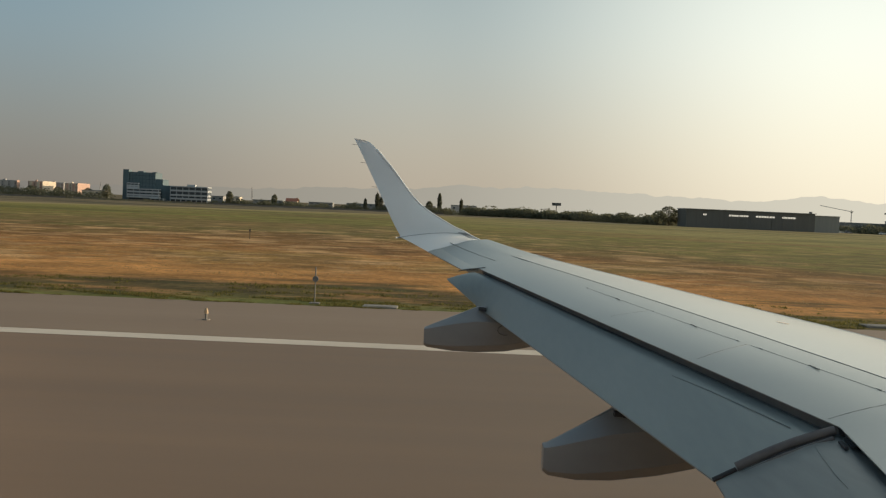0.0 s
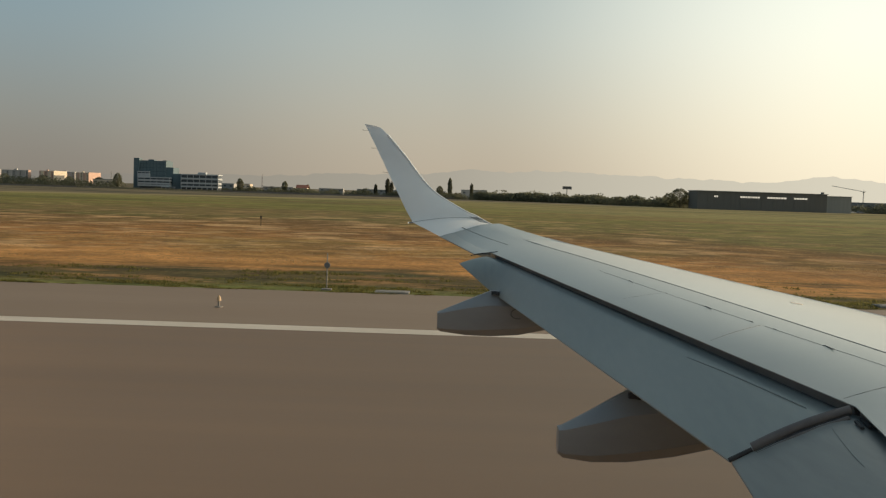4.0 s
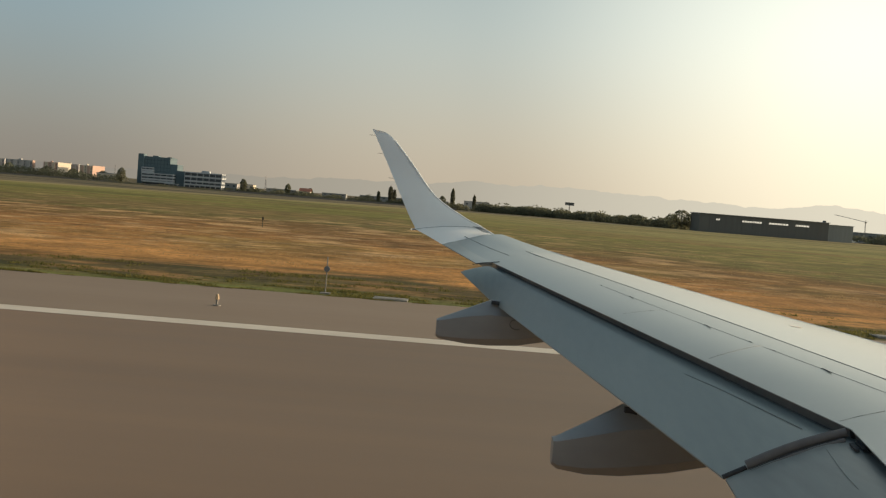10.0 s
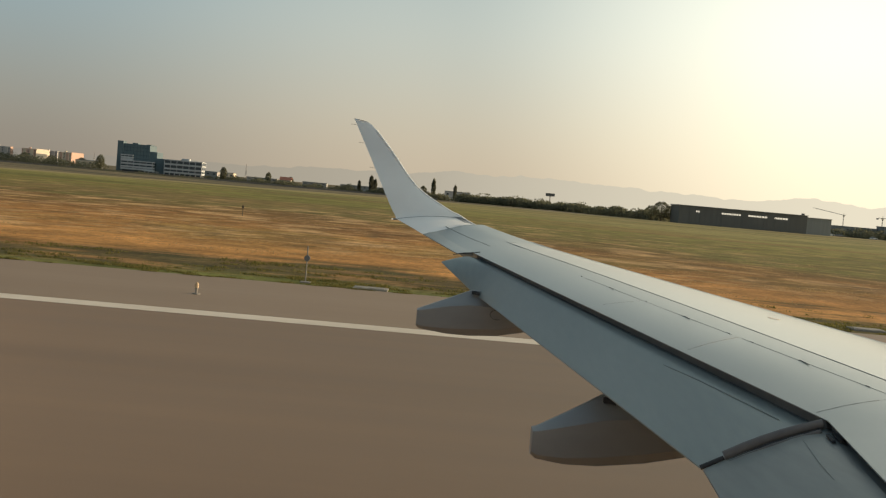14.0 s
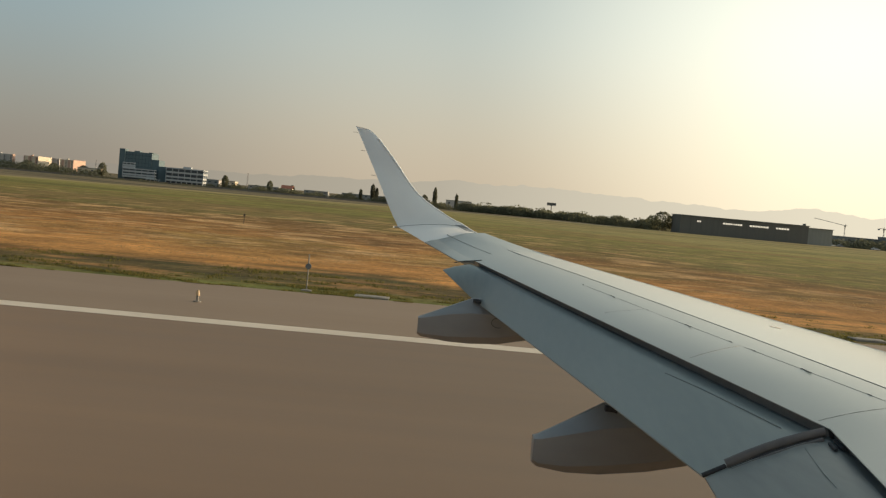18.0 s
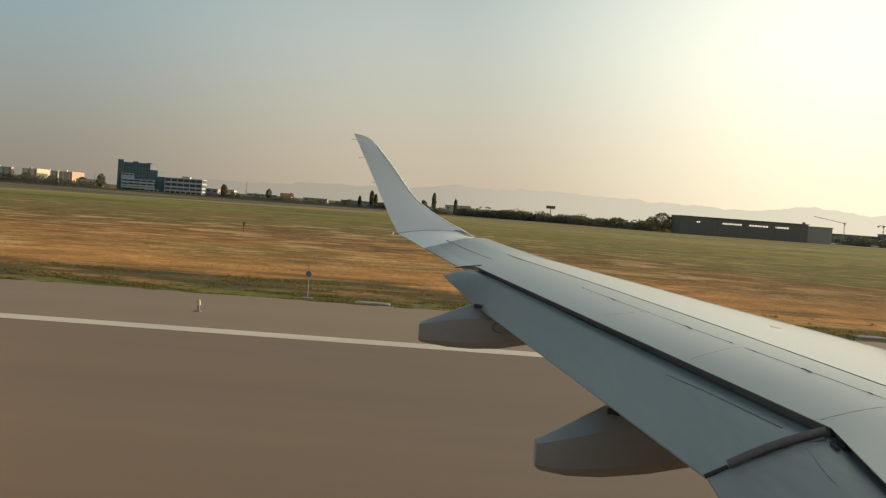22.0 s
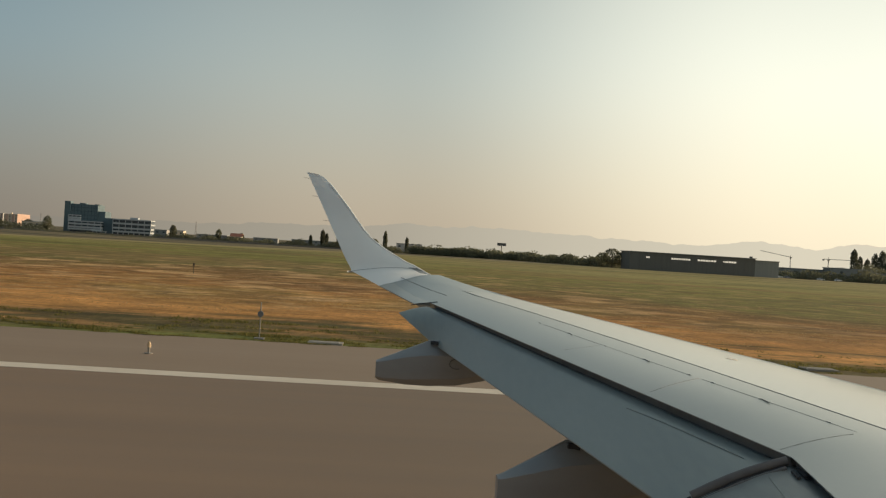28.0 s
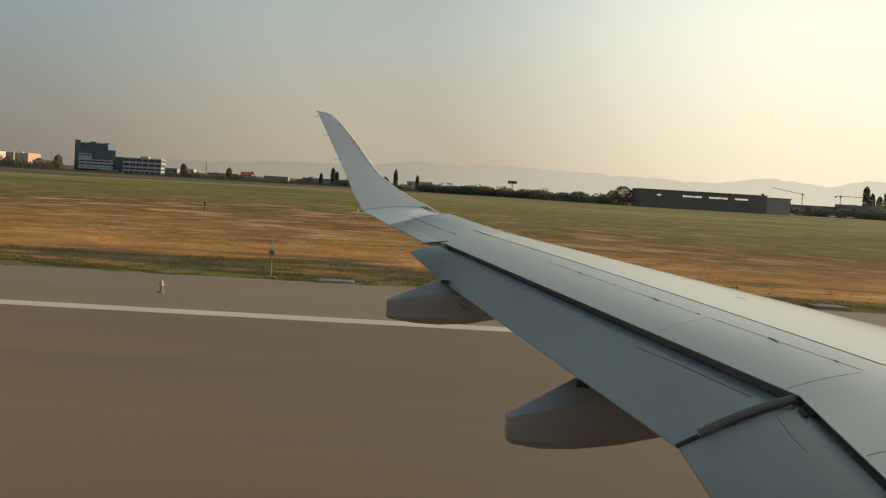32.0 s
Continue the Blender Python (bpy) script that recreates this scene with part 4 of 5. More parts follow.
# ---- distance: mountains in the haze ----
def mountain_backdrop():
    m = bpy.data.materials.new("glowing_haze_mountain")
    m.use_nodes = True
    nt = m.node_tree
    nt.nodes.remove(nt.nodes["Principled BSDF"])
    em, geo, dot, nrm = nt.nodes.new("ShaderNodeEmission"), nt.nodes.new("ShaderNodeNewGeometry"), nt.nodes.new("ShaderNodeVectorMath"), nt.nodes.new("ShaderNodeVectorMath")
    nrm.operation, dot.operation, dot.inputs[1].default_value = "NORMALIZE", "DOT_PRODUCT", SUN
    # haze is put into the emission colours, brighter towards the sun
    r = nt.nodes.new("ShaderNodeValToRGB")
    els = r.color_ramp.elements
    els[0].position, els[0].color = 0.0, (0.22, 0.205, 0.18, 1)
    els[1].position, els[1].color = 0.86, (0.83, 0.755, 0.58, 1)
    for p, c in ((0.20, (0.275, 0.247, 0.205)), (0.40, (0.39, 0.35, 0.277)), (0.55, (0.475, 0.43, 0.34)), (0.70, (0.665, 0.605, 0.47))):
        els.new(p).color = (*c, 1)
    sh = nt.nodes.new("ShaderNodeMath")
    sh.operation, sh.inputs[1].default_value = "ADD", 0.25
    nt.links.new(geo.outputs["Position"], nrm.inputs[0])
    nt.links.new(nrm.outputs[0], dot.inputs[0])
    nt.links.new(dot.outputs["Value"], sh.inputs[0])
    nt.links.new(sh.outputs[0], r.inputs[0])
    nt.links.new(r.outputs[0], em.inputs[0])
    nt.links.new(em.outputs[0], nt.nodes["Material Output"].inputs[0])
    ridge = [(-40, 0.25), (-16, 0.35), (-10, 0.55), (-6, 0.75), (-3, 0.85), (0, 1.05), (4, 1.18), (7, 1.15), (9.5, 1.08), (12, 0.95), (15, 0.95), (17.5, 1.28), (19, 1.25), (20.7, 1.02), (22, 1.35), (24, 1.3), (28, 1.15), (40, 1.5)]
    bm = bmesh.new()
    low, high, back = [], [], []
    for k in range(641):
        az = -40 + 80 * k / 640
        el = curve_at(ridge, az) + 0.12 * noise.noise((az * 0.7, 1.3, 0)) + 0.07 * noise.noise((az * 2.3, 7.3, 0)) + 0.03 * noise.noise((az * 6.1, 2.3, 0))
        sa, ca = math.sin(radians(az)), math.cos(radians(az))
        low.append((4700 * sa, 4700 * ca, ground_z(1100)))
        high.append((4760 * sa, 4760 * ca, H0 + 4760 * math.tan(radians(el))))
        back.append((4860 * sa, 4860 * ca, ground_z(1100)))
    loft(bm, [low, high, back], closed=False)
    return tagged(part("backdrop_mountains", bm, m), "pale mountain ridge with sunlit haze painted into its glow", "mountains", kind="structure")


mountain_backdrop()


def at(az, y, z=0.0):
    """A place on the land at a bearing from the runway, z above it."""
    return Vector((y * math.tan(radians(az)), y, ground_z(y) + z))


# ---- trees ----
def crown(bm, rng, centre, rx, rz, count, size, poplar=False):
    """Many small leaf clumps, denser inside, over an uneven outline with gaps."""
    for _ in range(count):
        u = rng.uniform(-1, 1)
        a = rng.uniform(0, math.tau)
        rad = math.sqrt(max(0.0, 1 - u * u)) * rng.uniform(0.45, 1.0) ** 0.5
        if poplar:
            rad = min(1.0, 1.5 * math.sqrt(max(0.0, 1 - u * u))) * rng.uniform(0.3, 1.0) ** 0.5 * (0.9 if u < 0.3 else 0.9 - 0.35 * (u - 0.3))
        lump = 1 + 0.28 * noise.noise((centre[0] * 0.37 + 2.1 * math.cos(a), 2.1 * math.sin(a), u * 2.3 + centre[1] * 0.11))
        p = Vector((centre[0] + rx * rad * lump * math.cos(a), centre[1] + rx * rad * lump * math.sin(a), centre[2] + rz * u * lump))
        s = size * rng.uniform(0.6, 1.3)
        d1 = Vector((rng.uniform(-1, 1), rng.uniform(-1, 1), rng.uniform(-1, 1))).normalized() * s
        d2 = Vector((rng.uniform(-1, 1), rng.uniform(-1, 1), rng.uniform(-1, 1))).normalized() * s
        v = [bm.verts.new(p + q) for q in (d1, d2, -d1 * 0.8, -d2 * 0.9)]
        bm.faces.new((v[0], v[1], v[2], v[3]))


TREE_RNG = random.Random(5)


def tree(base, h, width, mat, poplar=False, label="", count=0):
    t = thing("poplar_tree" if poplar else "tree", base, label or ("tall slim dark poplar tree beyond the airfield" if poplar else "dark green round-crowned tree paled for haze beyond the airfield"), "tree", "trees beyond the airfield")
    b = Vector(base)
    tr = bmesh.new()
    tube(tr, [b, b + Vector((0.05 * h * 0.3, 0, h * 0.3)), b + Vector((0, 0, h * 0.75))], 0.03 * h, 7, 0.006 * h)
    for k in range(4):
        a = k * 1.7 + base[0]
        s = b + Vector((0, 0, h * (0.3 + 0.1 * k)))
        tube(tr, [s, s + Vector((width * 0.28 * math.cos(a), width * 0.28 * math.sin(a), h * 0.16))], 0.012 * h, 5, 0.004 * h)
    part("trunk", tr, M_BARK, t)
    bm = bmesh.new()
    lo = 0.10 if poplar else 0.18
    crown(bm, TREE_RNG, b + Vector((0, 0, h * (lo + 1) / 2)), width / 2, h * (1 - lo) / 2, count or (2000 if poplar else 1100), h * (0.019 if poplar else 0.031) + 0.12, poplar)
    me = bpy.data.meshes.new("crown")
    bm.to_mesh(me)
    bm.free()
    me.materials.append(mat)
    c = new("crown", me)
    c.parent, c.matrix_parent_inverse = t, t.matrix_basis.inverted()
    return t


for az, y, h, w in ((-4.45, 930, 7.5, 2.6), (-3.85, 930, 12.5, 3.4), (-3.65, 935, 9.5, 3.0), (-3.05, 920, 12.0, 2.8), (-2.85, 925, 14.5, 3.6), (-2.1, 930, 11.0, 2.8),
                    (-0.68, 930, 13.8, 3.4), (0.42, 940, 10.0, 2.6),
                    (22.35, 900, 22.0, 5.2), (22.62, 905, 17.0, 4.6), (22.95, 905, 15.0, 4.6), (23.3, 900, 19.5, 5.4), (23.62, 900, 22.0, 5.6), (23.95, 895, 24.0, 6.0), (24.3, 905, 22.5, 5.6), (24.62, 900, 19.0, 5.4), (24.95, 900, 20.5, 5.2), (25.4, 905, 21.5, 5.4), (26.1, 900, 19.0, 5.2)):
    tree(at(az, y), h - ground_z(y), w * 1.2, M_POPLAR, True)
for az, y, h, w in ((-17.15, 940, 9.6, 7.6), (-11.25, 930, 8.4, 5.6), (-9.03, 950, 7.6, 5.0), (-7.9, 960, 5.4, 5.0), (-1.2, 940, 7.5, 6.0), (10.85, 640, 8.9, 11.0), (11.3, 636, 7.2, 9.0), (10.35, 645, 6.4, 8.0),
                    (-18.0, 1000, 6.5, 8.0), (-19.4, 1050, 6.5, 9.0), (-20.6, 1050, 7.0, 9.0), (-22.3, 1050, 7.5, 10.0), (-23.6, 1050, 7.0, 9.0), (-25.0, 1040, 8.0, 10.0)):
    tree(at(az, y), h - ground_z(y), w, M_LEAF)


def belt(name, label, spans, seed):
    """A continuous belt of bushes and small trees, too many to count."""
    rng = random.Random(seed)
    bm = bmesh.new()
    for az0, az1, y0, y1, h0, h1, n in spans:
        for k in range(n):
            az = lerp(az0, az1, (k + rng.random()) / n)
            y = lerp(y0, y1, (az - az0) / (az1 - az0)) + rng.uniform(-12, 12)
            h = lerp(h0, h1, max(-0.5, min(1.5, 0.45 + 1.3 * noise.noise((az * 1.7, 3.7, seed)) + 0.7 * noise.noise((az * 6.3, 1.7, seed)) + rng.uniform(-0.3, 0.3))))
            if rng.random() < 0.04:
                h *= 1.45
            h -= 0.8 * ground_z(y)
            w = h * rng.uniform(1.2, 2.4)
            crown(bm, rng, at(az, y, h * 0.42), w / 2, h * 0.58, int(36 + 11 * h), min(0.62, h * 0.10 + 0.1))
    me = bpy.data.meshes.new(name)
    bm.to_mesh(me)
    bm.free()
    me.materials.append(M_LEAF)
    return tagged(new(name, me), label, "bushes", kind="stuff")


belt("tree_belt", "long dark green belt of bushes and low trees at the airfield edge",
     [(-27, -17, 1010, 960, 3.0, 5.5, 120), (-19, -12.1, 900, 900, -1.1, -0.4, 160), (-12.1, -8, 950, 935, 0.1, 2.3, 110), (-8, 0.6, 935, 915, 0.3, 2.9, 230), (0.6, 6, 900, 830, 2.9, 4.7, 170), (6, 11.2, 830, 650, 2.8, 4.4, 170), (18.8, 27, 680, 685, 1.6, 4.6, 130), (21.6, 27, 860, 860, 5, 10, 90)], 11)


# ---- buildings ----
def banded_block(parent, x0, x1, y0, y1, z0, z1, floors):
    """A block of pale spandrel bands with dark ribbon windows between."""
    part("core", boxes(((x0 + 0.4, y0 + 0.5, z0), (x1 - 0.4, y1, z1 - 0.3))), M_GLASS, parent)
    st = (z1 - z0) / floors
    for k in range(floors + 1):
        zb = z0 + k * st - (0.0 if k == 0 else 0.85)
        part("spandrel", boxes(((x0, y0, max(z0, zb)), (x1, y1 - 0.1, min(z1, zb + 1.5)))), M_BAND, parent)
    n = max(3, int((x1 - x0) / 5))
    for k in range(n + 1):
        x = lerp(x0 + 0.2, x1 - 0.2, k / n)
        part("mullion", boxes(((x - 0.2, y0 + 0.12, z0), (x + 0.2, y0 + 0.52, z1 - 0.2))), M_BAND, parent)


def office():
    yb, zb = 1000, ground_z(1000)
    o = thing("office_building", (-255, 1008, zb), "teal glass office tower with pale banded lower wings", "building")
    part("tower", boxes(((-293.5, yb + 6, zb), (-267, yb + 30, 22.9)), ((-295.5, yb + 4, zb), (-290.5, yb + 14, 24.9)), ((-270.5, yb + 8, 22.5), (-266.5, yb + 20, 23.4)), ((-284, yb + 10, 22.5), (-279, yb + 18, 24.0))), M_TEAL, o, "teal glass tower")
    part("step_block", boxes(((-267, yb + 7, zb), (-260.5, yb + 28, 17.3))), M_TEAL, o)
    part("link_block", boxes(((-260.5, yb + 6, zb), (-251, yb + 24, 11.9))), M_TEAL, o)
    for k in range(1, 7):
        part("floor_line", boxes(((-293.6, yb + 5.9, k * 3.3), (-266.9, yb + 6.05, k * 3.3 + 0.22))), M_GLASS, o)
    for k in range(1, 9):
        x = -293.5 + k * 3.0
        part("mullion", boxes(((x, yb + 5.86, zb), (x + 0.16, yb + 6.02, 22.4))), M_GLASS, o)
    banded_block(o, -290, -261.5, yb - 2, yb + 6, 0.0, 8.2, 3)
    banded_block(o, -291.5, -281, yb + 2.2, yb + 6.2, 8.2, 13.2, 2)
    banded_block(o, -252, -218.5, yb, yb + 18, 0.0, 11.9, 3)
    part("ground_floor", boxes(((-289, yb, zb), (-262, yb + 5.5, 0.0)), ((-251.5, yb + 2.5, zb), (-219, yb + 17, 0.0))), M_GLASS, o, "dark recessed ground floor")
    for k in range(8):
        x = lerp(-251.6, -219.0, k / 7)
        part("column", boxes(((x - 0.3, yb + 0.2, zb), (x + 0.3, yb + 0.8, 0.0))), M_BAND, o)
    part("roof_plant", boxes(((-238, yb + 5, 11.5), (-231, yb + 11, 13.6))), M_BAND, o)
    part("entrance_canopy", boxes(((-268, yb - 6, -0.4), (-256, yb - 1, 0.1)), ((-267.5, yb - 5.8, zb), (-267.1, yb - 5.4, -0.4)), ((-263.9, yb - 5.8, zb), (-263.5, yb - 5.4, -0.4)), ((-260.1, yb - 5.8, zb), (-259.7, yb - 5.4, -0.4)), ((-256.5, yb - 5.8, zb), (-256.1, yb - 5.4, -0.4))), M_BAND, o, "white columned entrance canopy")


office()


def hangar():
    zg = ground_z(610)
    h = thing("hangar", (165, 625, zg), "long dark sheet-metal hangar with a row of see-through windows", "hangar")
    x0, x1, y0, y1, z1 = 126.5, 196.0, 610, 634, 8.1
    slots = [(135.5, 137.5), (149.5, 160.0), (164.0, 174.3), (178.3, 185.5)]
    zl, zh = 5.05, 6.05
    for name, ya, yb in (("front_wall", y0, y0 + 0.3), ("back_wall", y1 - 0.3, y1)):
        bm = bmesh.new()
        box(bm, (x0, ya, zg), (x1, yb, zl))
        box(bm, (x0, ya, zh), (x1, yb, z1))
        openings = slots if ya == y0 else [(x0 + 2.0, x1 - 2.0)]
        xs = [x0] + [v for s in openings for v in s] + [x1]
        for a, b in zip(xs[::2], xs[1::2]):
            box(bm, (a, ya, zl), (b, yb, zh))
        part(name, bm, M_HANGAR, h)
        for a, b in openings:
            k = max(2, int((b - a) / (1.3 if ya == y0 else 8.0)))
            for i in range(1, k):
                x = lerp(a, b, i / k)
                part("window_bar", boxes(((x - 0.10, ya + 0.1, zl), (x + 0.10, yb - 0.1, zh))), M_HANGAR, h)
    part("side_wall", boxes(((x0, y0 + 0.3, zg), (x0 + 0.3, y1 - 0.3, z1))), M_HANGAR, h)
    part("side_wall", boxes(((x1 - 0.3, y0 + 0.3, zg), (x1, y1 - 0.3, z1))), M_HANGAR, h)
    part("roof", boxes(((x0 - 0.5, y0 - 0.6, z1), (x1 + 0.5, y1 + 0.6, z1 + 0.35))), M_HANGAR2, h, "grey sheet roof edge")
    for k in range(1, 12):
        x = lerp(x0, x1, k / 12)
        part("wall_rib", boxes(((x - 0.12, y0 - 0.12, zg), (x + 0.12, y0, zl - 0.2))), M_HANGAR, h)
    part("annex", boxes(((x1, y0 + 1, zg), (x1 + 13.5, y1 - 3, 7.2))), M_HANGAR2, h, "paler grey annex")
    part("annex_roof", boxes(((x1, y0 + 0.6, 7.2), (x1 + 13.9, y1 - 2.6, 7.5))), M_HANGAR2, h)
    part("vent", boxes(((x1 - 1.6, y0 + 4, z1 + 0.3), (x1 - 0.4, y0 + 6, z1 + 1.3))), M_HANGAR, h)


hangar()


def apartment(az0, az1, y, h, mat_front, mat_end, bumps):
    deep = 75 if bumps else 13
    zg = ground_z(y)
    x0, x1 = at(az0, y).x, at(az1, y).x
    b = thing("apartment_block", ((x0 + x1) / 2, y + 6, zg), "grey concrete apartment block, end wall coloured paler for sunlight, behind the trees", "building", "apartment blocks on the skyline")
    part("body", boxes(((x0, y, zg), (x1 - 0.6, y + deep, h))), mat_front, b)
    # end wall mostly of a paler material, its sunlight put into the colour
    part("end_wall", boxes(((x1 - 0.6, y - 0.3, zg), (x1 + 0.3, y + deep + 0.3, h + 0.5))), mat_end, b)
    n = max(2, int((x1 - x0) / 11))
    for k in range(n):
        xa = lerp(x0, x1, (k + 0.2) / n)
        part("balcony_stack", boxes(((xa, y - 1.3, 2.5), (xa + (x1 - x0) / n * 0.4, y, h - 0.6))), mat_end if bumps else mat_front, b)
    rows = bmesh.new()
    fl = int(h / 2.9)
    for f in range(fl):
        for k in range(n * 2):
            xa = lerp(x0 + 1, x1 - 2, (k + 0.65) / (n * 2))
            box(rows, (xa, y - 0.06, f * 2.9 + 1.2), (xa + (x1 - x0) / n * 0.18, y + 0.2, f * 2.9 + 2.5))
    tagged(part("window_rows", rows, M_GLASS, b), "rows of small dark windows", kind="stuff")
    part("lift_house", boxes(((lerp(x0, x1, 0.45), y + 4, h), (lerp(x0, x1, 0.55), y + 9, h + 2.4))), mat_front, b)


for a0, a1, y, h, mf, me_, bp_ in ((-30.0, -28.7, 2300, 19, M_CONC, M_CREAM, 1), (-28.3, -27.4, 2250, 18, M_CONC, M_CREAM, 1), (-27.35, -26.5, 2350, 20, M_CONC, M_CREAM, 0), (-26.4, -25.9, 2200, 19, M_CREAM, M_CREAM, 1),
                                   (-25.8, -25.25, 2300, 19, M_CONC, M_CONC, 0), (-25.2, -24.6, 2200, 19, M_CREAM, M_CREAM, 1), (-24.55, -24.0, 2250, 18, M_CREAM, M_PINK, 1), (-23.95, -23.45, 2300, 18.5, M_CREAM, M_CREAM, 1),
                                   (-23.4, -22.5, 2300, 20, M_CONC, M_CONC, 0), (-22.45, -21.25, 2250, 20, M_CONC, M_PINK, 0), (-20.75, -20.1, 2250, 20, M_PINK, M_CREAM, 1), (-20.05, -19.15, 2350, 20, M_CONC, M_CONC, 0), (-19.1, -18.5, 2250, 19, M_CREAM, M_PINK, 1)):
    apartment(a0, a1, y, h, mf, me_, bp_)


def shed(az0, az1, y, h, mat, end, label, pitched=False, depth=12.0):
    x0, x1 = at(az0, y).x, at(az1, y).x
    zg = ground_z(y)
    s = thing("shed" if not pitched else "house", ((x0 + x1) / 2, y + depth / 2, zg), label, "building")
    part("wall", boxes(((x0, y, zg), (x1 - 0.4, y + depth, h))), mat, s)
    # some ends get a paler material that paints the sunlit side
    part("end_wall", boxes(((x1 - 0.4, y - 0.05, zg), (x1, y + depth + 0.05, h))), end, s)
    bm = bmesh.new()
    if pitched:
        ym, e = y + depth / 2, 0.5
        loft(bm, [[(x, y - e, h - 0.2), (x, ym, h + depth * 0.28), (x, y + depth + e, h - 0.2), (x, ym, h + depth * 0.24)] for x in (x0 - e, x1 + e)])
        part("roof", bm, M_ROOF, s, "red tiled pitched roof")
    else:
        part("roof", box(bm, (x0 - 0.3, y - 0.3, h), (x1 + 0.3, y + depth + 0.3, h + 0.4)), M_HANGAR2, s)
    n = max(2, int((x1 - x0) / (5 if y > 800 else 14)))
    for k in range(n):
        x = lerp(x0, x1, (k + 0.5) / n)
        w = part("window", boxes(((x - 0.9, y - 0.08, h * 0.45), (x + 0.9, y + 0.1, h * 0.72))), M_GLASS, s)
        part("sill", boxes(((x - 1.0, y - 0.22, h * 0.42), (x + 1.0, y, h * 0.45))), M_BAND, w)


shed(-12.15, -11.55, 945, 4.2, M_HANGAR2, M_CONC, "low grey workshop with its sunlit end coloured paler")
shed(-11.2, -10.75, 960, 4.4, M_CREAM, M_CREAM, "low flat-roofed grey building with a cream end")
shed(-10.1, -8.6, 985, 2.6, M_HANGAR2, M_HANGAR2, "long low dark industrial shed")
shed(-8.45, -7.9, 950, 2.8, M_CREAM, M_CREAM, "small cream house with red roof", True, 9)
shed(-7.3, -6.1, 1000, 2.6, M_HANGAR2, M_HANGAR2, "low grey warehouse with a flat roof")
shed(-5.4, -3.2, 1040, 3.0, M_HANGAR2, M_HANGAR2, "long low grey warehouse with a flat roof")
shed(-2.4, -0.9, 1000, 3.2, M_HANGAR2, M_CONC, "long low grey warehouse with a flat roof")
shed(-18.3, -17.2, 980, 4.6, M_CREAM, M_CREAM, "low cream annex building behind the trees")
shed(-0.1, 1.2, 980, 5.2, M_CONC, M_CONC, "low grey warehouse behind the poplars")
shed(19.2, 21.2, 700, 4.3, M_HANGAR2, M_HANGAR2, "low dark grey service shed")
shed(21.3, 23.4, 690, 6.0, M_HANGAR2, M_CONC, "flat-roofed grey service building beside the poplars")
shed(23.6, 27.0, 720, 4.2, M_HANGAR2, M_HANGAR2, "low dark grey service building")


def lattice(name, az, y, h, label, category):
    b = at(az, y)
    h -= b.z
    t = thing(name, b, label, category)
    for sx in (-1, 1):
        for sy in (-1, 1):
            part("leg", tube(bmesh.new(), [b + Vector((0.7 * sx, 0.7 * sy, 0)), b + Vector((0.16 * sx, 0.16 * sy, h))], 0.09, 5), M_STEEL, t)
    k = int(h / 1.6)
    for i in range(k):
        w = lerp(0.7, 0.16, i / k)
        z = h * i / k
        part("brace", tube(bmesh.new(), [b + Vector((-w, -w, z)), b + Vector((w, -w, z + h / k))], 0.05, 4), M_STEEL, t)
    return t, b


lattice("radio_mast", -10.15, 950, 13.0, "thin grey steel lattice radio mast", "mast")
lattice("radio_mast", -17.45, 1300, 15.0, "thin grey steel lattice radio mast", "mast")


def crane(az, y, h, jib0, jib1, rise, label):
    t, b = lattice("tower_crane", az, y, h, label, "crane")
    topz = Vector((b.x, b.y, h))
    part("jib", tube(bmesh.new(), [topz + Vector((jib0, 0, rise)), topz, topz + Vector((jib1, 0, 0.2))], 0.28, 6), M_STEEL, t)
    part("jib_head", tube(bmesh.new(), [topz, topz + Vector((0, 0, 1.8))], 0.2, 6), M_STEEL, t)
    part("cab", boxes((topz + Vector((-0.7, -0.7, -1.6)), topz + Vector((0.7, 0.7, -0.2)))), M_CREAM, t)
    if rise < 1:
        part("counterweight", boxes((topz + Vector((jib1 - 1.5, -0.6, -1.4)), topz + Vector((jib1, 0.6, 0)))), M_CONC, t)


crane(19.45, 1150, 16.5, -32.0, 2.0, 5.0, "slim construction crane with a raised jib")
crane(21.2, 1010, 15.0, 24.0, -4.0, 0.3, "construction crane with a level jib")


def billboard():
    b = at(5.25, 1000)
    t = thing("billboard", b, "billboard panel on a single tall mast", "billboard")
    part("mast", tube(bmesh.new(), [b, Vector((b.x, b.y, 9.2))], 0.42, 8), M_STEEL, t)
    b = Vector((b.x, b.y, 0))
    part("panel", boxes((b + Vector((-4.0, -0.4, 9.0)), b + Vector((4.0, 0.4, 11.4)))), M_HANGAR, t)
    part("walkway", boxes((b + Vector((-4.0, -1.2, 8.7)), b + Vector((4.0, -0.3, 8.9)))), M_STEEL, t)


billboard()


def boundary_wall():
    """A low wall of concrete panels between posts along the far side of the airfield."""
    bm = bmesh.new()
    y, zg = 905, ground_z(905)
    k, x = 0, at(-24, y).x
    while x < at(-0.5, y).x:
        box(bm, (x + 0.15, y, zg), (x + 2.85, y + 0.12, zg + 1.25 + 0.08 * (k % 3)))
        box(bm, (x - 0.15, y - 0.06, zg), (x + 0.15, y + 0.2, zg + 1.5))
        x += 3.0
        k += 1
    tagged(part("wall_boundary", bm, M_WALL), "low weathered concrete panel wall along the airfield edge", "wall", kind="structure")


boundary_wall()


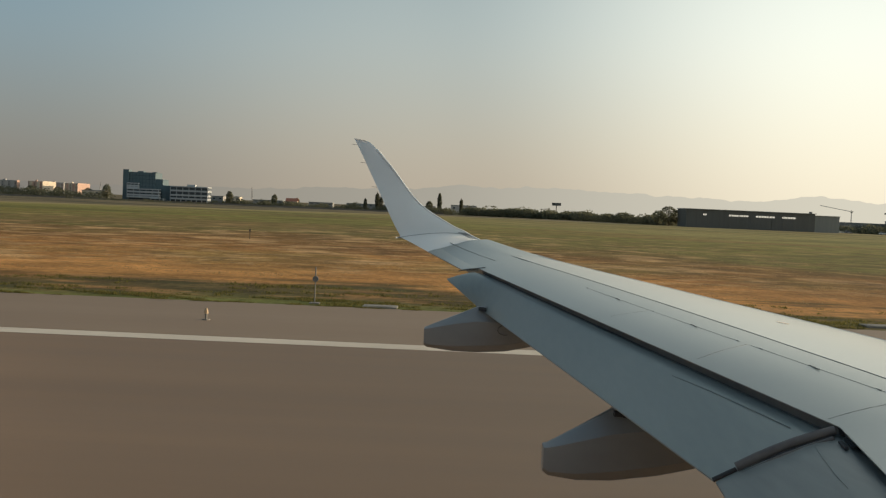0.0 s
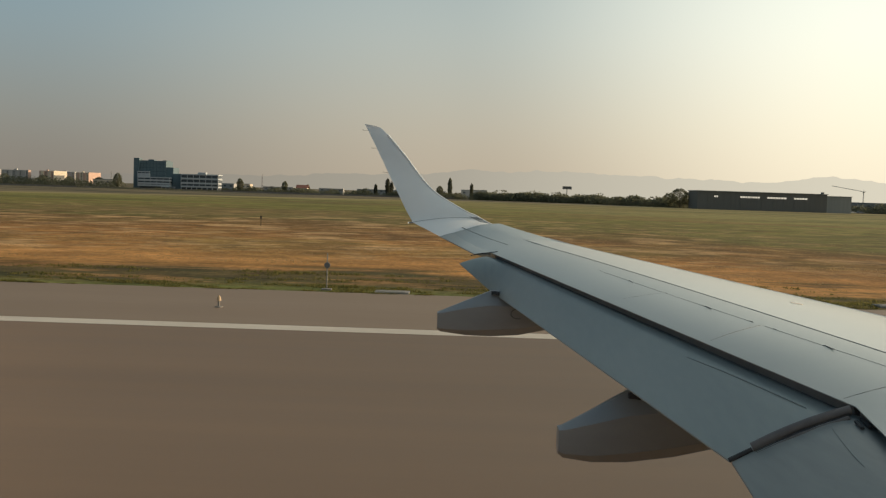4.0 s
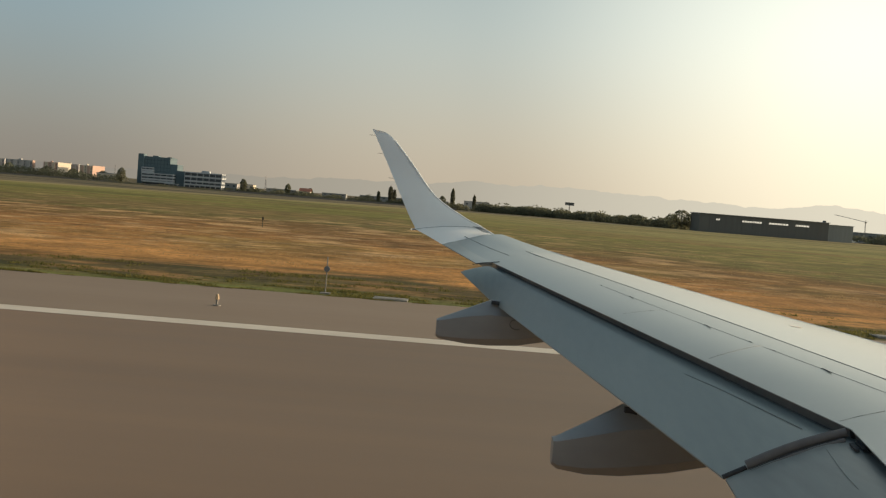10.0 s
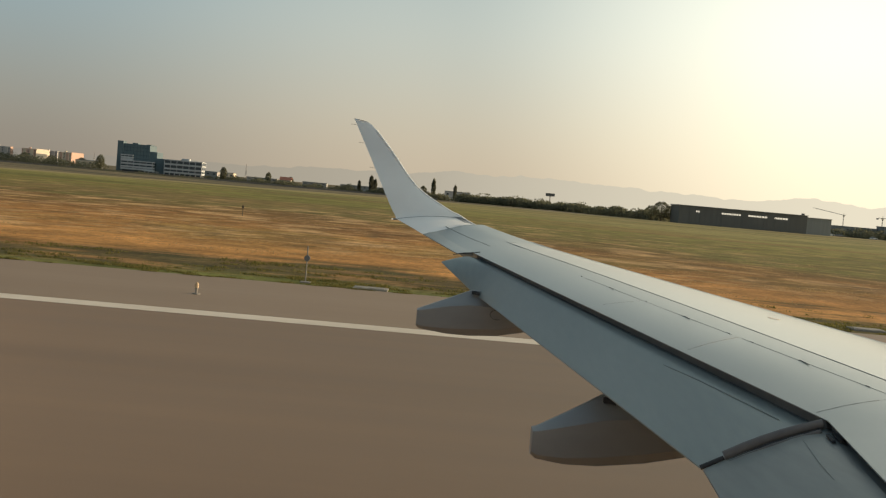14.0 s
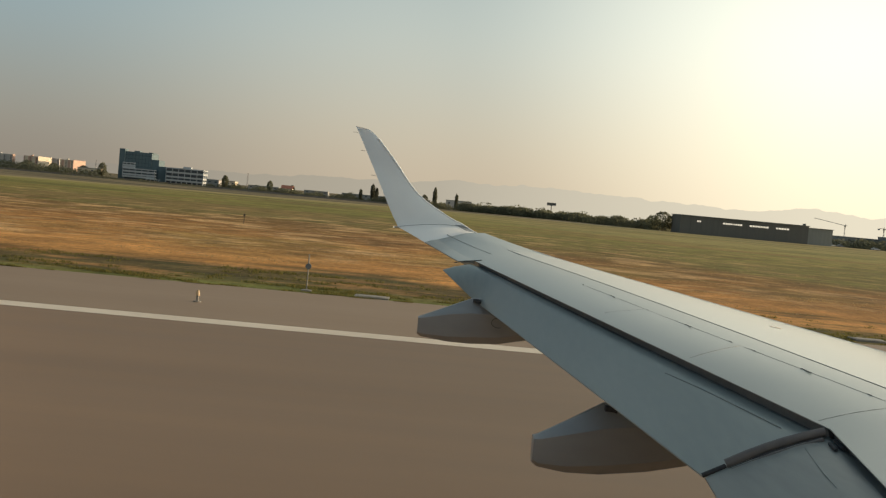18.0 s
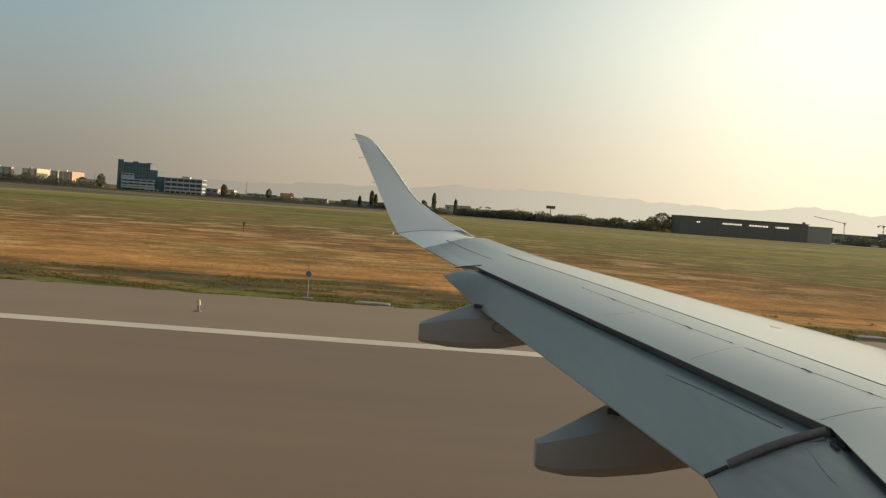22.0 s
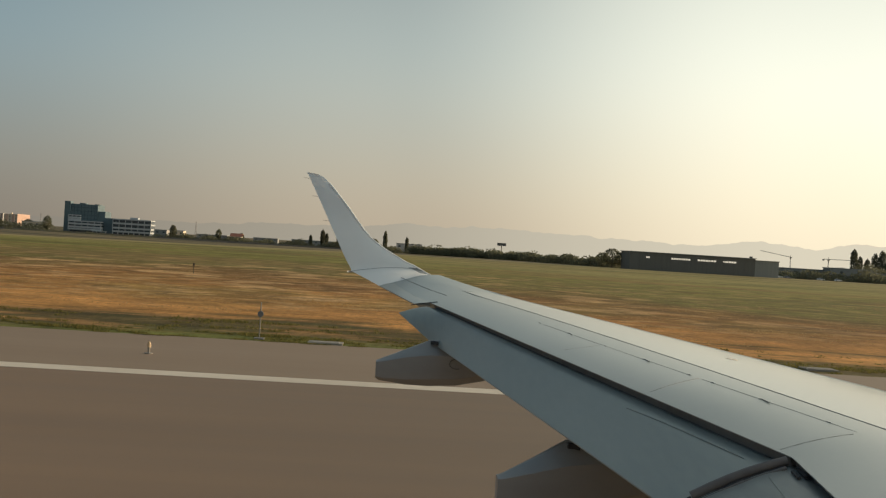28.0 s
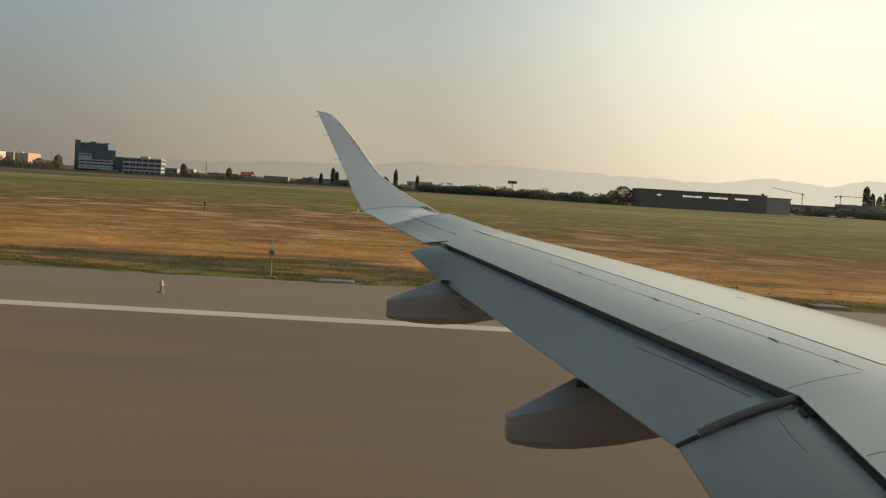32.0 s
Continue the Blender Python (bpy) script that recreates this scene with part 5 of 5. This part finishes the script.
def parked_car(az, y, mat, label):
    b = at(az, y)
    t = thing("parked_car", b, label, "car", "cars parked beside the hangar")
    loft_rows = [(-2.2, 0.45, 0.75, 0.78), (-2.05, 0.32, 0.92, 0.86), (-0.9, 0.30, 0.98, 0.90), (0.9, 0.30, 0.96, 0.90), (1.9, 0.32, 0.82, 0.86), (2.15, 0.42, 0.66, 0.76)]
    part("body", loft(bmesh.new(), [[b + Vector((x, -w, z0)), b + Vector((x, w, z0)), b + Vector((x, w, z1)), b + Vector((x, -w, z1))] for x, z0, z1, w in loft_rows]), mat, t, "", 35)
    part("cabin", loft(bmesh.new(), [[b + Vector((x0, -w, z)), b + Vector((x1, -w, z)), b + Vector((x1, w, z)), b + Vector((x0, w, z))] for x0, x1, w, z in ((-1.9, 1.05, 0.84, 0.94), (-1.35, 0.35, 0.70, 1.44))]), M_GLASS, t, "dark tinted cabin windows")
    part("roof", loft(bmesh.new(), [[b + Vector((x0, -w, z)), b + Vector((x1, -w, z)), b + Vector((x1, w, z)), b + Vector((x0, w, z))] for x0, x1, w, z in ((-1.38, 0.38, 0.72, 1.43), (-1.25, 0.25, 0.64, 1.49))]), mat, t)
    for dx in (-1.35, 1.35):
        for sy in (-1, 1):
            part("wheel", tube(bmesh.new(), [b + Vector((dx, sy * 0.68, 0.31)), b + Vector((dx, sy * 0.90, 0.31))], 0.31, 14), M_TYRE, t)


for az, y, paint, label in ((18.95, 648, M_WHITE, "white car parked beside the grey hangar annex"), (19.35, 652, M_POD, "grey car parked in front of the low service shed"),
                            (20.9, 655, M_WHITE, "white car parked in front of the service building"), (21.7, 650, M_WHITE, "white car parked near the dark poplars")):
    parked_car(az, y, paint, label)


# ---- airfield furniture ----
def edge_light(x, y):
    t = thing("runway_edge_light", (x, y, -0.003), "small orange elevated runway edge light", "light", "runway edge lights")
    b = Vector((x, y, -0.003))
    part("base_plate", tube(bmesh.new(), [b, b + Vector((0, 0, 0.03))], 0.11, 14), M_SLAB, t)
    part("stem", tube(bmesh.new(), [b + Vector((0, 0, 0.03)), b + Vector((0, 0, 0.18))], 0.032, 10), M_SLAB, t)
    part("head", tube(bmesh.new(), [b + Vector((0, 0, 0.18)), b + Vector((0, 0, 0.24)), b + Vector((0, 0, 0.29))], 0.065, 12, 0.05), M_YELLOW, t)
    part("lens", tube(bmesh.new(), [b + Vector((0, 0, 0.29)), b + Vector((0, 0, 0.34))], 0.045, 10, 0.025), M_YELLOW, t)
    return t


def slab(x, y, w=1.15):
    t = thing("drain_cover", (x, y, -0.02), "flat concrete inspection slab at the grass edge", "slab", "concrete slabs along the runway edge")
    part("slab", boxes(((x - w / 2, y - 0.42, -0.2), (x + w / 2, y + 0.42, 0.02))), M_SLAB, t)
    part("rim", boxes(((x - w / 2 + 0.12, y - 0.3, 0.02), (x + w / 2 - 0.12, y + 0.3, 0.035))), M_SLAB, t)


edge_light(-6.7, 31.2)
edge_light(53.3, 31.2)
for x, y in ((-30.0, 37.8), (-2.25, 37.6), (14.8, 38.5), (32.2, 38.1)):
    slab(x, y)


def marker_post(x, y, h):
    t = thing("marker_post", (x, y, -0.04), "thin dark marker post in the grass", "post")
    b = Vector((x, y, -0.04))
    part("post", tube(bmesh.new(), [b, b + Vector((0, 0, h))], 0.032, 7), M_BARK, t)
    part("head", boxes((b + Vector((-0.08, -0.04, h - 0.25)), b + Vector((0.08, 0.04, h)))), M_BARK, t)


marker_post(-17.2, 96, 0.9)


def wind_board(x, y):
    t = thing("marker_board", (x, y, -0.04), "slim pale pole with a round disc on a concrete foot", "marker")
    b = Vector((x, y, -0.04))
    part("foot", boxes((b + Vector((-0.17, -0.15, -0.1)), b + Vector((0.17, 0.15, 0.05)))), M_SLAB, t)
    part("pole", tube(bmesh.new(), [b + Vector((0, 0, 0.07)), b + Vector((0, 0, 1.25))], 0.022, 8), M_SLAB, t)
    part("disc", tube(bmesh.new(), [b + Vector((0, -0.04, 0.85)), b + Vector((0, 0.04, 0.85))], 0.10, 18), M_STEEL, t)


wind_board(-4.50, 37.95)


def blades(name, label, x, y, h, w, rng, mat):
    """Bent blades of grass, three to a tuft, as one sheet of triangles."""
    n = len(x)
    co = np.empty((3 * n, 3, 3))
    for k in range(3):
        a = rng.uniform(0, math.tau, n)
        bx, by = x + rng.normal(0, 0.05, n), y + rng.normal(0, 0.05, n)
        lean = rng.normal(0, 0.35, (n, 2)) * h[:, None]
        tall = h * rng.uniform(0.6, 1.0, n)
        co[k::3, 0] = np.stack([bx - w * np.cos(a), by - w * np.sin(a), np.full(n, -0.05)], 1)
        co[k::3, 1] = np.stack([bx + w * np.cos(a), by + w * np.sin(a), np.full(n, -0.05)], 1)
        co[k::3, 2] = np.stack([bx + lean[:, 0], by + lean[:, 1], tall - 0.04], 1)
    me = bpy.data.meshes.new(name)
    me.from_pydata(co.reshape(-1, 3).tolist(), [], np.arange(9 * n).reshape(-1, 3).tolist())
    me.materials.append(mat)
    return tagged(new(name, me), label, "grass", kind="stuff")


def grass():
    """Green weeds thick along the pavement, then dry straw tufts that thin out with distance."""
    rng = np.random.default_rng(3)
    n = 60000
    y = EDGE - 0.10 + 9.0 * rng.random(n) ** 2.2
    x = y * np.tan(np.radians(rng.uniform(-26, 40, n)))
    clump = np.array([noise.noise((a * 0.22, b * 0.7, 0.0)) + 0.8 * noise.noise((a * 1.3, b * 2.0, 4.0)) for a, b in zip(x, y)])
    keep = clump + rng.uniform(-0.12, 0.12, n) > 0.10 + 0.03 * (y - EDGE)
    x, y, clump = x[keep], y[keep], clump[keep]
    h = rng.uniform(0.02, 0.075, len(x)) * (1 + 1.6 * np.clip(clump, 0, 1))
    blades("grass", "rough green grass and weeds along the runway edge", x, y, h, rng.uniform(0.008, 0.022, len(x)), rng, M_WEED)
    n = 42000
    y = 44.5 * (115 / 44.5) ** rng.random(n)
    x = y * np.tan(np.radians(rng.uniform(-26, 34, n)))
    clump = np.array([noise.noise((a * 0.12, b * 0.3, 9.0)) + 0.7 * noise.noise((a * 0.9, b * 1.1, 2.0)) for a, b in zip(x, y)])
    keep = (clump + rng.uniform(-0.2, 0.2, n) > 0.30) & (y > 47 + 3.0 * rng.random(n))
    x, y, clump = x[keep], y[keep], clump[keep]
    h = rng.uniform(0.02, 0.085, len(x)) * (1 + 0.8 * np.clip(clump, 0, 1))
    blades("dry_grass", "sparse tufts of pale dry straw in the mown field", x, y, h, rng.uniform(0.008, 0.02, len(x)), rng, M_STRAW)


grass()


# ---- the taxiway that the aircraft came from, aft of the view along the runway ----
def flat_strip(name, points, width, z, mat, label, category, parent=None):
    """A painted or poured strip of even width along ground points."""
    bm = bmesh.new()
    pts = [Vector((x, y, z)) for x, y in points]
    ring = []
    for i, p in enumerate(pts):
        d = (pts[min(i + 1, len(pts) - 1)] - pts[max(i - 1, 0)]).normalized()
        u = Vector((-d.y, d.x, 0)) * width / 2
        ring.append([p - u, p + u, p + u - Vector((0, 0, 0.012)), p - u - Vector((0, 0, 0.012))])
    loft(bm, ring)
    return tagged(part(name, bm, mat), label, category, kind="structure")


def taxiway():
    outline = [(-420, EDGE), (-380, 44), (-352, 62), (-342, 95), (-338, 320), (-282, 320), (-278, 95), (-268, 62), (-240, 44), (-200, EDGE)]
    bm = bmesh.new()
    loft(bm, [[(x, y, -1.2) for x, y in outline], [(x, y, -0.002) for x, y in outline]])
    tagged(part("taxiway", bm, M_APRON), "pale concrete taxiway joining the runway", "pavement", kind="structure")
    arc = [(-310, 318), (-310, 110)] + [(-260 - 50 * math.cos(radians(a)), 60 - 54 * math.sin(radians(a)) + 50) for a in range(10, 91, 10)] + [(-150, 6)]
    flat_strip("taxi_line", arc, 0.5, 0.006, M_TAXI, "worn yellow taxi guide line curving onto the runway", "marking")
    flat_strip("taxi_line", [(-338, 150), (-310, 140)], 0.4, 0.006, M_TAXI, "worn yellow branch of the taxi guide line", "marking")
    for k in range(4):
        flat_strip("runway_stripe", [(-470 + 45 * k, -6 + 4 * k), (-440 + 45 * k, -4 + 4 * k)], 1.6, 0.006, M_STRIPE, "worn white painted runway marking stripe", "marking")
    for pts in ([(-336, 120), (-312, 122), (-284, 119)], [(-318, 118), (-317, 96), (-306, 84)], [(-330, 200), (-300, 202), (-286, 199)]):
        flat_strip("tar_joint", pts, 0.16, 0.004, M_TAR, "black tar-filled joint in the concrete", "joint")


taxiway()


def taxi_light(x, y):
    t = thing("taxiway_edge_light", (x, y, 0), "short blue taxiway edge light on a base plate", "light", "blue taxiway lights")
    b = Vector((x, y, -0.002))
    part("base_plate", tube(bmesh.new(), [b, b + Vector((0, 0, 0.03))], 0.13, 14), M_STEEL, t)
    part("stem", tube(bmesh.new(), [b + Vector((0, 0, 0.03)), b + Vector((0, 0, 0.30))], 0.05, 10), M_BLUE, t)
    part("lens", tube(bmesh.new(), [b + Vector((0, 0, 0.30)), b + Vector((0, 0, 0.36)), b + Vector((0, 0, 0.40))], 0.07, 12, 0.03), M_BLUE, t)
    return t


first = taxi_light(-337.2, 100)
for k in range(1, 14):
    copy_thing(first, Matrix.Translation((-337.2 + (54.4 if k % 2 else 0), 100 + 15 * k, 0)))


def hold_sign(x, y):
    t = thing("runway_sign", (x, y, ground_z(y)), "red and white runway hold sign on short legs in the grass", "sign")
    b = Vector((x, y, ground_z(y)))
    part("panel", boxes((b + Vector((-1.5, -0.12, 0.35)), b + Vector((1.5, 0.12, 1.35)))), M_RED, t)
    for k in range(4):
        part("character_bar", boxes((b + Vector((-1.2 + 0.65 * k, -0.135, 0.6)), b + Vector((-0.85 + 0.65 * k, -0.121, 1.1)))), M_WHITE, t)
    for dx in (-1.1, 1.1):
        part("leg", tube(bmesh.new(), [b + Vector((dx, 0, 0)), b + Vector((dx, 0, 0.36))], 0.05, 8), M_STEEL, t)


hold_sign(-352, 118)
hold_sign(-266, 118)


def drain(x, y):
    t = thing("manhole_cover", (x, y, 0), "round dark iron manhole cover set in the concrete", "cover", "manhole covers in a row")
    b = Vector((x, y, -0.002))
    part("rim", tube(bmesh.new(), [b, b + Vector((0, 0, 0.008))], 0.46, 24), M_SLAB, t)
    part("lid", tube(bmesh.new(), [b + Vector((0, 0, 0.008)), b + Vector((0, 0, 0.014))], 0.38, 24), M_STEEL, t)
    return t


cover = drain(-330, 70)
for k in range(1, 6):
    copy_thing(cover, Matrix.Translation((-330 + 9.0 * k, 70 + 0.8 * k, 0)))


def approach_post(x, y):
    t = thing("approach_light", (x, y, ground_z(y)), "slim white approach light post in the grass", "light", "white approach lights")
    b = Vector((x, y, ground_z(y)))
    part("post", tube(bmesh.new(), [b, b + Vector((0, 0, 1.1))], 0.04, 8), M_BAND, t)
    part("lamp_head", tube(bmesh.new(), [b + Vector((0, -0.1, 1.15)), b + Vector((0, 0.1, 1.15))], 0.11, 12), M_BAND, t)
    return t


post = approach_post(-560, 150)
for k in range(1, 12):
    copy_thing(post, Matrix.Translation((-560 - 14.0 * k, 150 + 5.0 * (k % 2), ground_z(150 + 5.0 * (k % 2)))))


def parked_airliner(x, y):
    t = thing("parked_airplane", (x, y, 0), "white passenger jet parked far off on the apron", "airplane")
    body = bmesh.new()
    loft(body, [[(x + dx, y + r * math.cos(a), zc + r * math.sin(a)) for a in [math.tau * k / 16 for k in range(16)]]
                for dx, r, zc in ((-17, 0.2, 4.2), (-11, 1.3, 3.5), (-7, 1.8, 3.2), (11, 1.8, 3.2), (14, 1.4, 3.0), (16, 0.3, 2.7))])
    part("fuselage", body, M_WHITE, t, "", 40)
    for sgn in (-1, 1):
        w = bmesh.new()
        loft(w, [[(x + 4, y + sgn * 1.2, 2.6), (x - 2, y + sgn * 1.2, 2.5), (x - 2, y + sgn * 1.2, 2.2), (x + 4, y + sgn * 1.2, 2.2)],
                 [(x - 3.5, y + sgn * 15, 3.6), (x - 5, y + sgn * 15, 3.6), (x - 5, y + sgn * 15, 3.5), (x - 3.5, y + sgn * 15, 3.5)]])
        part("wing", w, M_WHITE, t)
        part("engine", tube(bmesh.new(), [(x + 2, y + sgn * 5, 1.7), (x + 4.5, y + sgn * 5, 1.7), (x + 5.5, y + sgn * 5, 1.7)], 0.85, 14), M_WHITE, t)
        part("wheel", tube(bmesh.new(), [(x - 1, y + sgn * 2.4, 0.5), (x - 1, y + sgn * 2.9, 0.5)], 0.5, 16), M_TYRE, t)
        part("gear_leg", tube(bmesh.new(), [(x - 1, y + sgn * 2.6, 0.5), (x - 1, y + sgn * 2.4, 2.4)], 0.12, 8), M_METAL, t)
    tail = bmesh.new()
    loft(tail, [[(x - 11, y - 0.15, 4.6), (x - 11, y + 0.15, 4.6), (x - 16, y + 0.1, 4.6), (x - 16, y - 0.1, 4.6)], [(x - 15, y - 0.06, 10), (x - 15, y + 0.06, 10), (x - 17.5, y + 0.05, 10), (x - 17.5, y - 0.05, 10)]])
    part("tail_fin", tail, M_WHITE, t)
    t.matrix_basis = Matrix.Translation((x, y, ground_z(y)))


parked_airliner(-900, 520)
for k in range(14):
    apartment(-56 + 1.8 * k, -55.0 + 1.8 * k, 2250 + 60 * (k % 3), 18 + 4 * (k % 4), (M_CONC, M_PINK, M_CREAM)[k % 3], M_CREAM, k % 2)
for k in range(12):
    shed(-58 + 2.1 * k, -57.3 + 2.1 * k, 1250 + 40 * (k % 3), 4.2, M_CREAM, M_CREAM, "cream house with a red tiled roof below the apartment blocks", True, 10)
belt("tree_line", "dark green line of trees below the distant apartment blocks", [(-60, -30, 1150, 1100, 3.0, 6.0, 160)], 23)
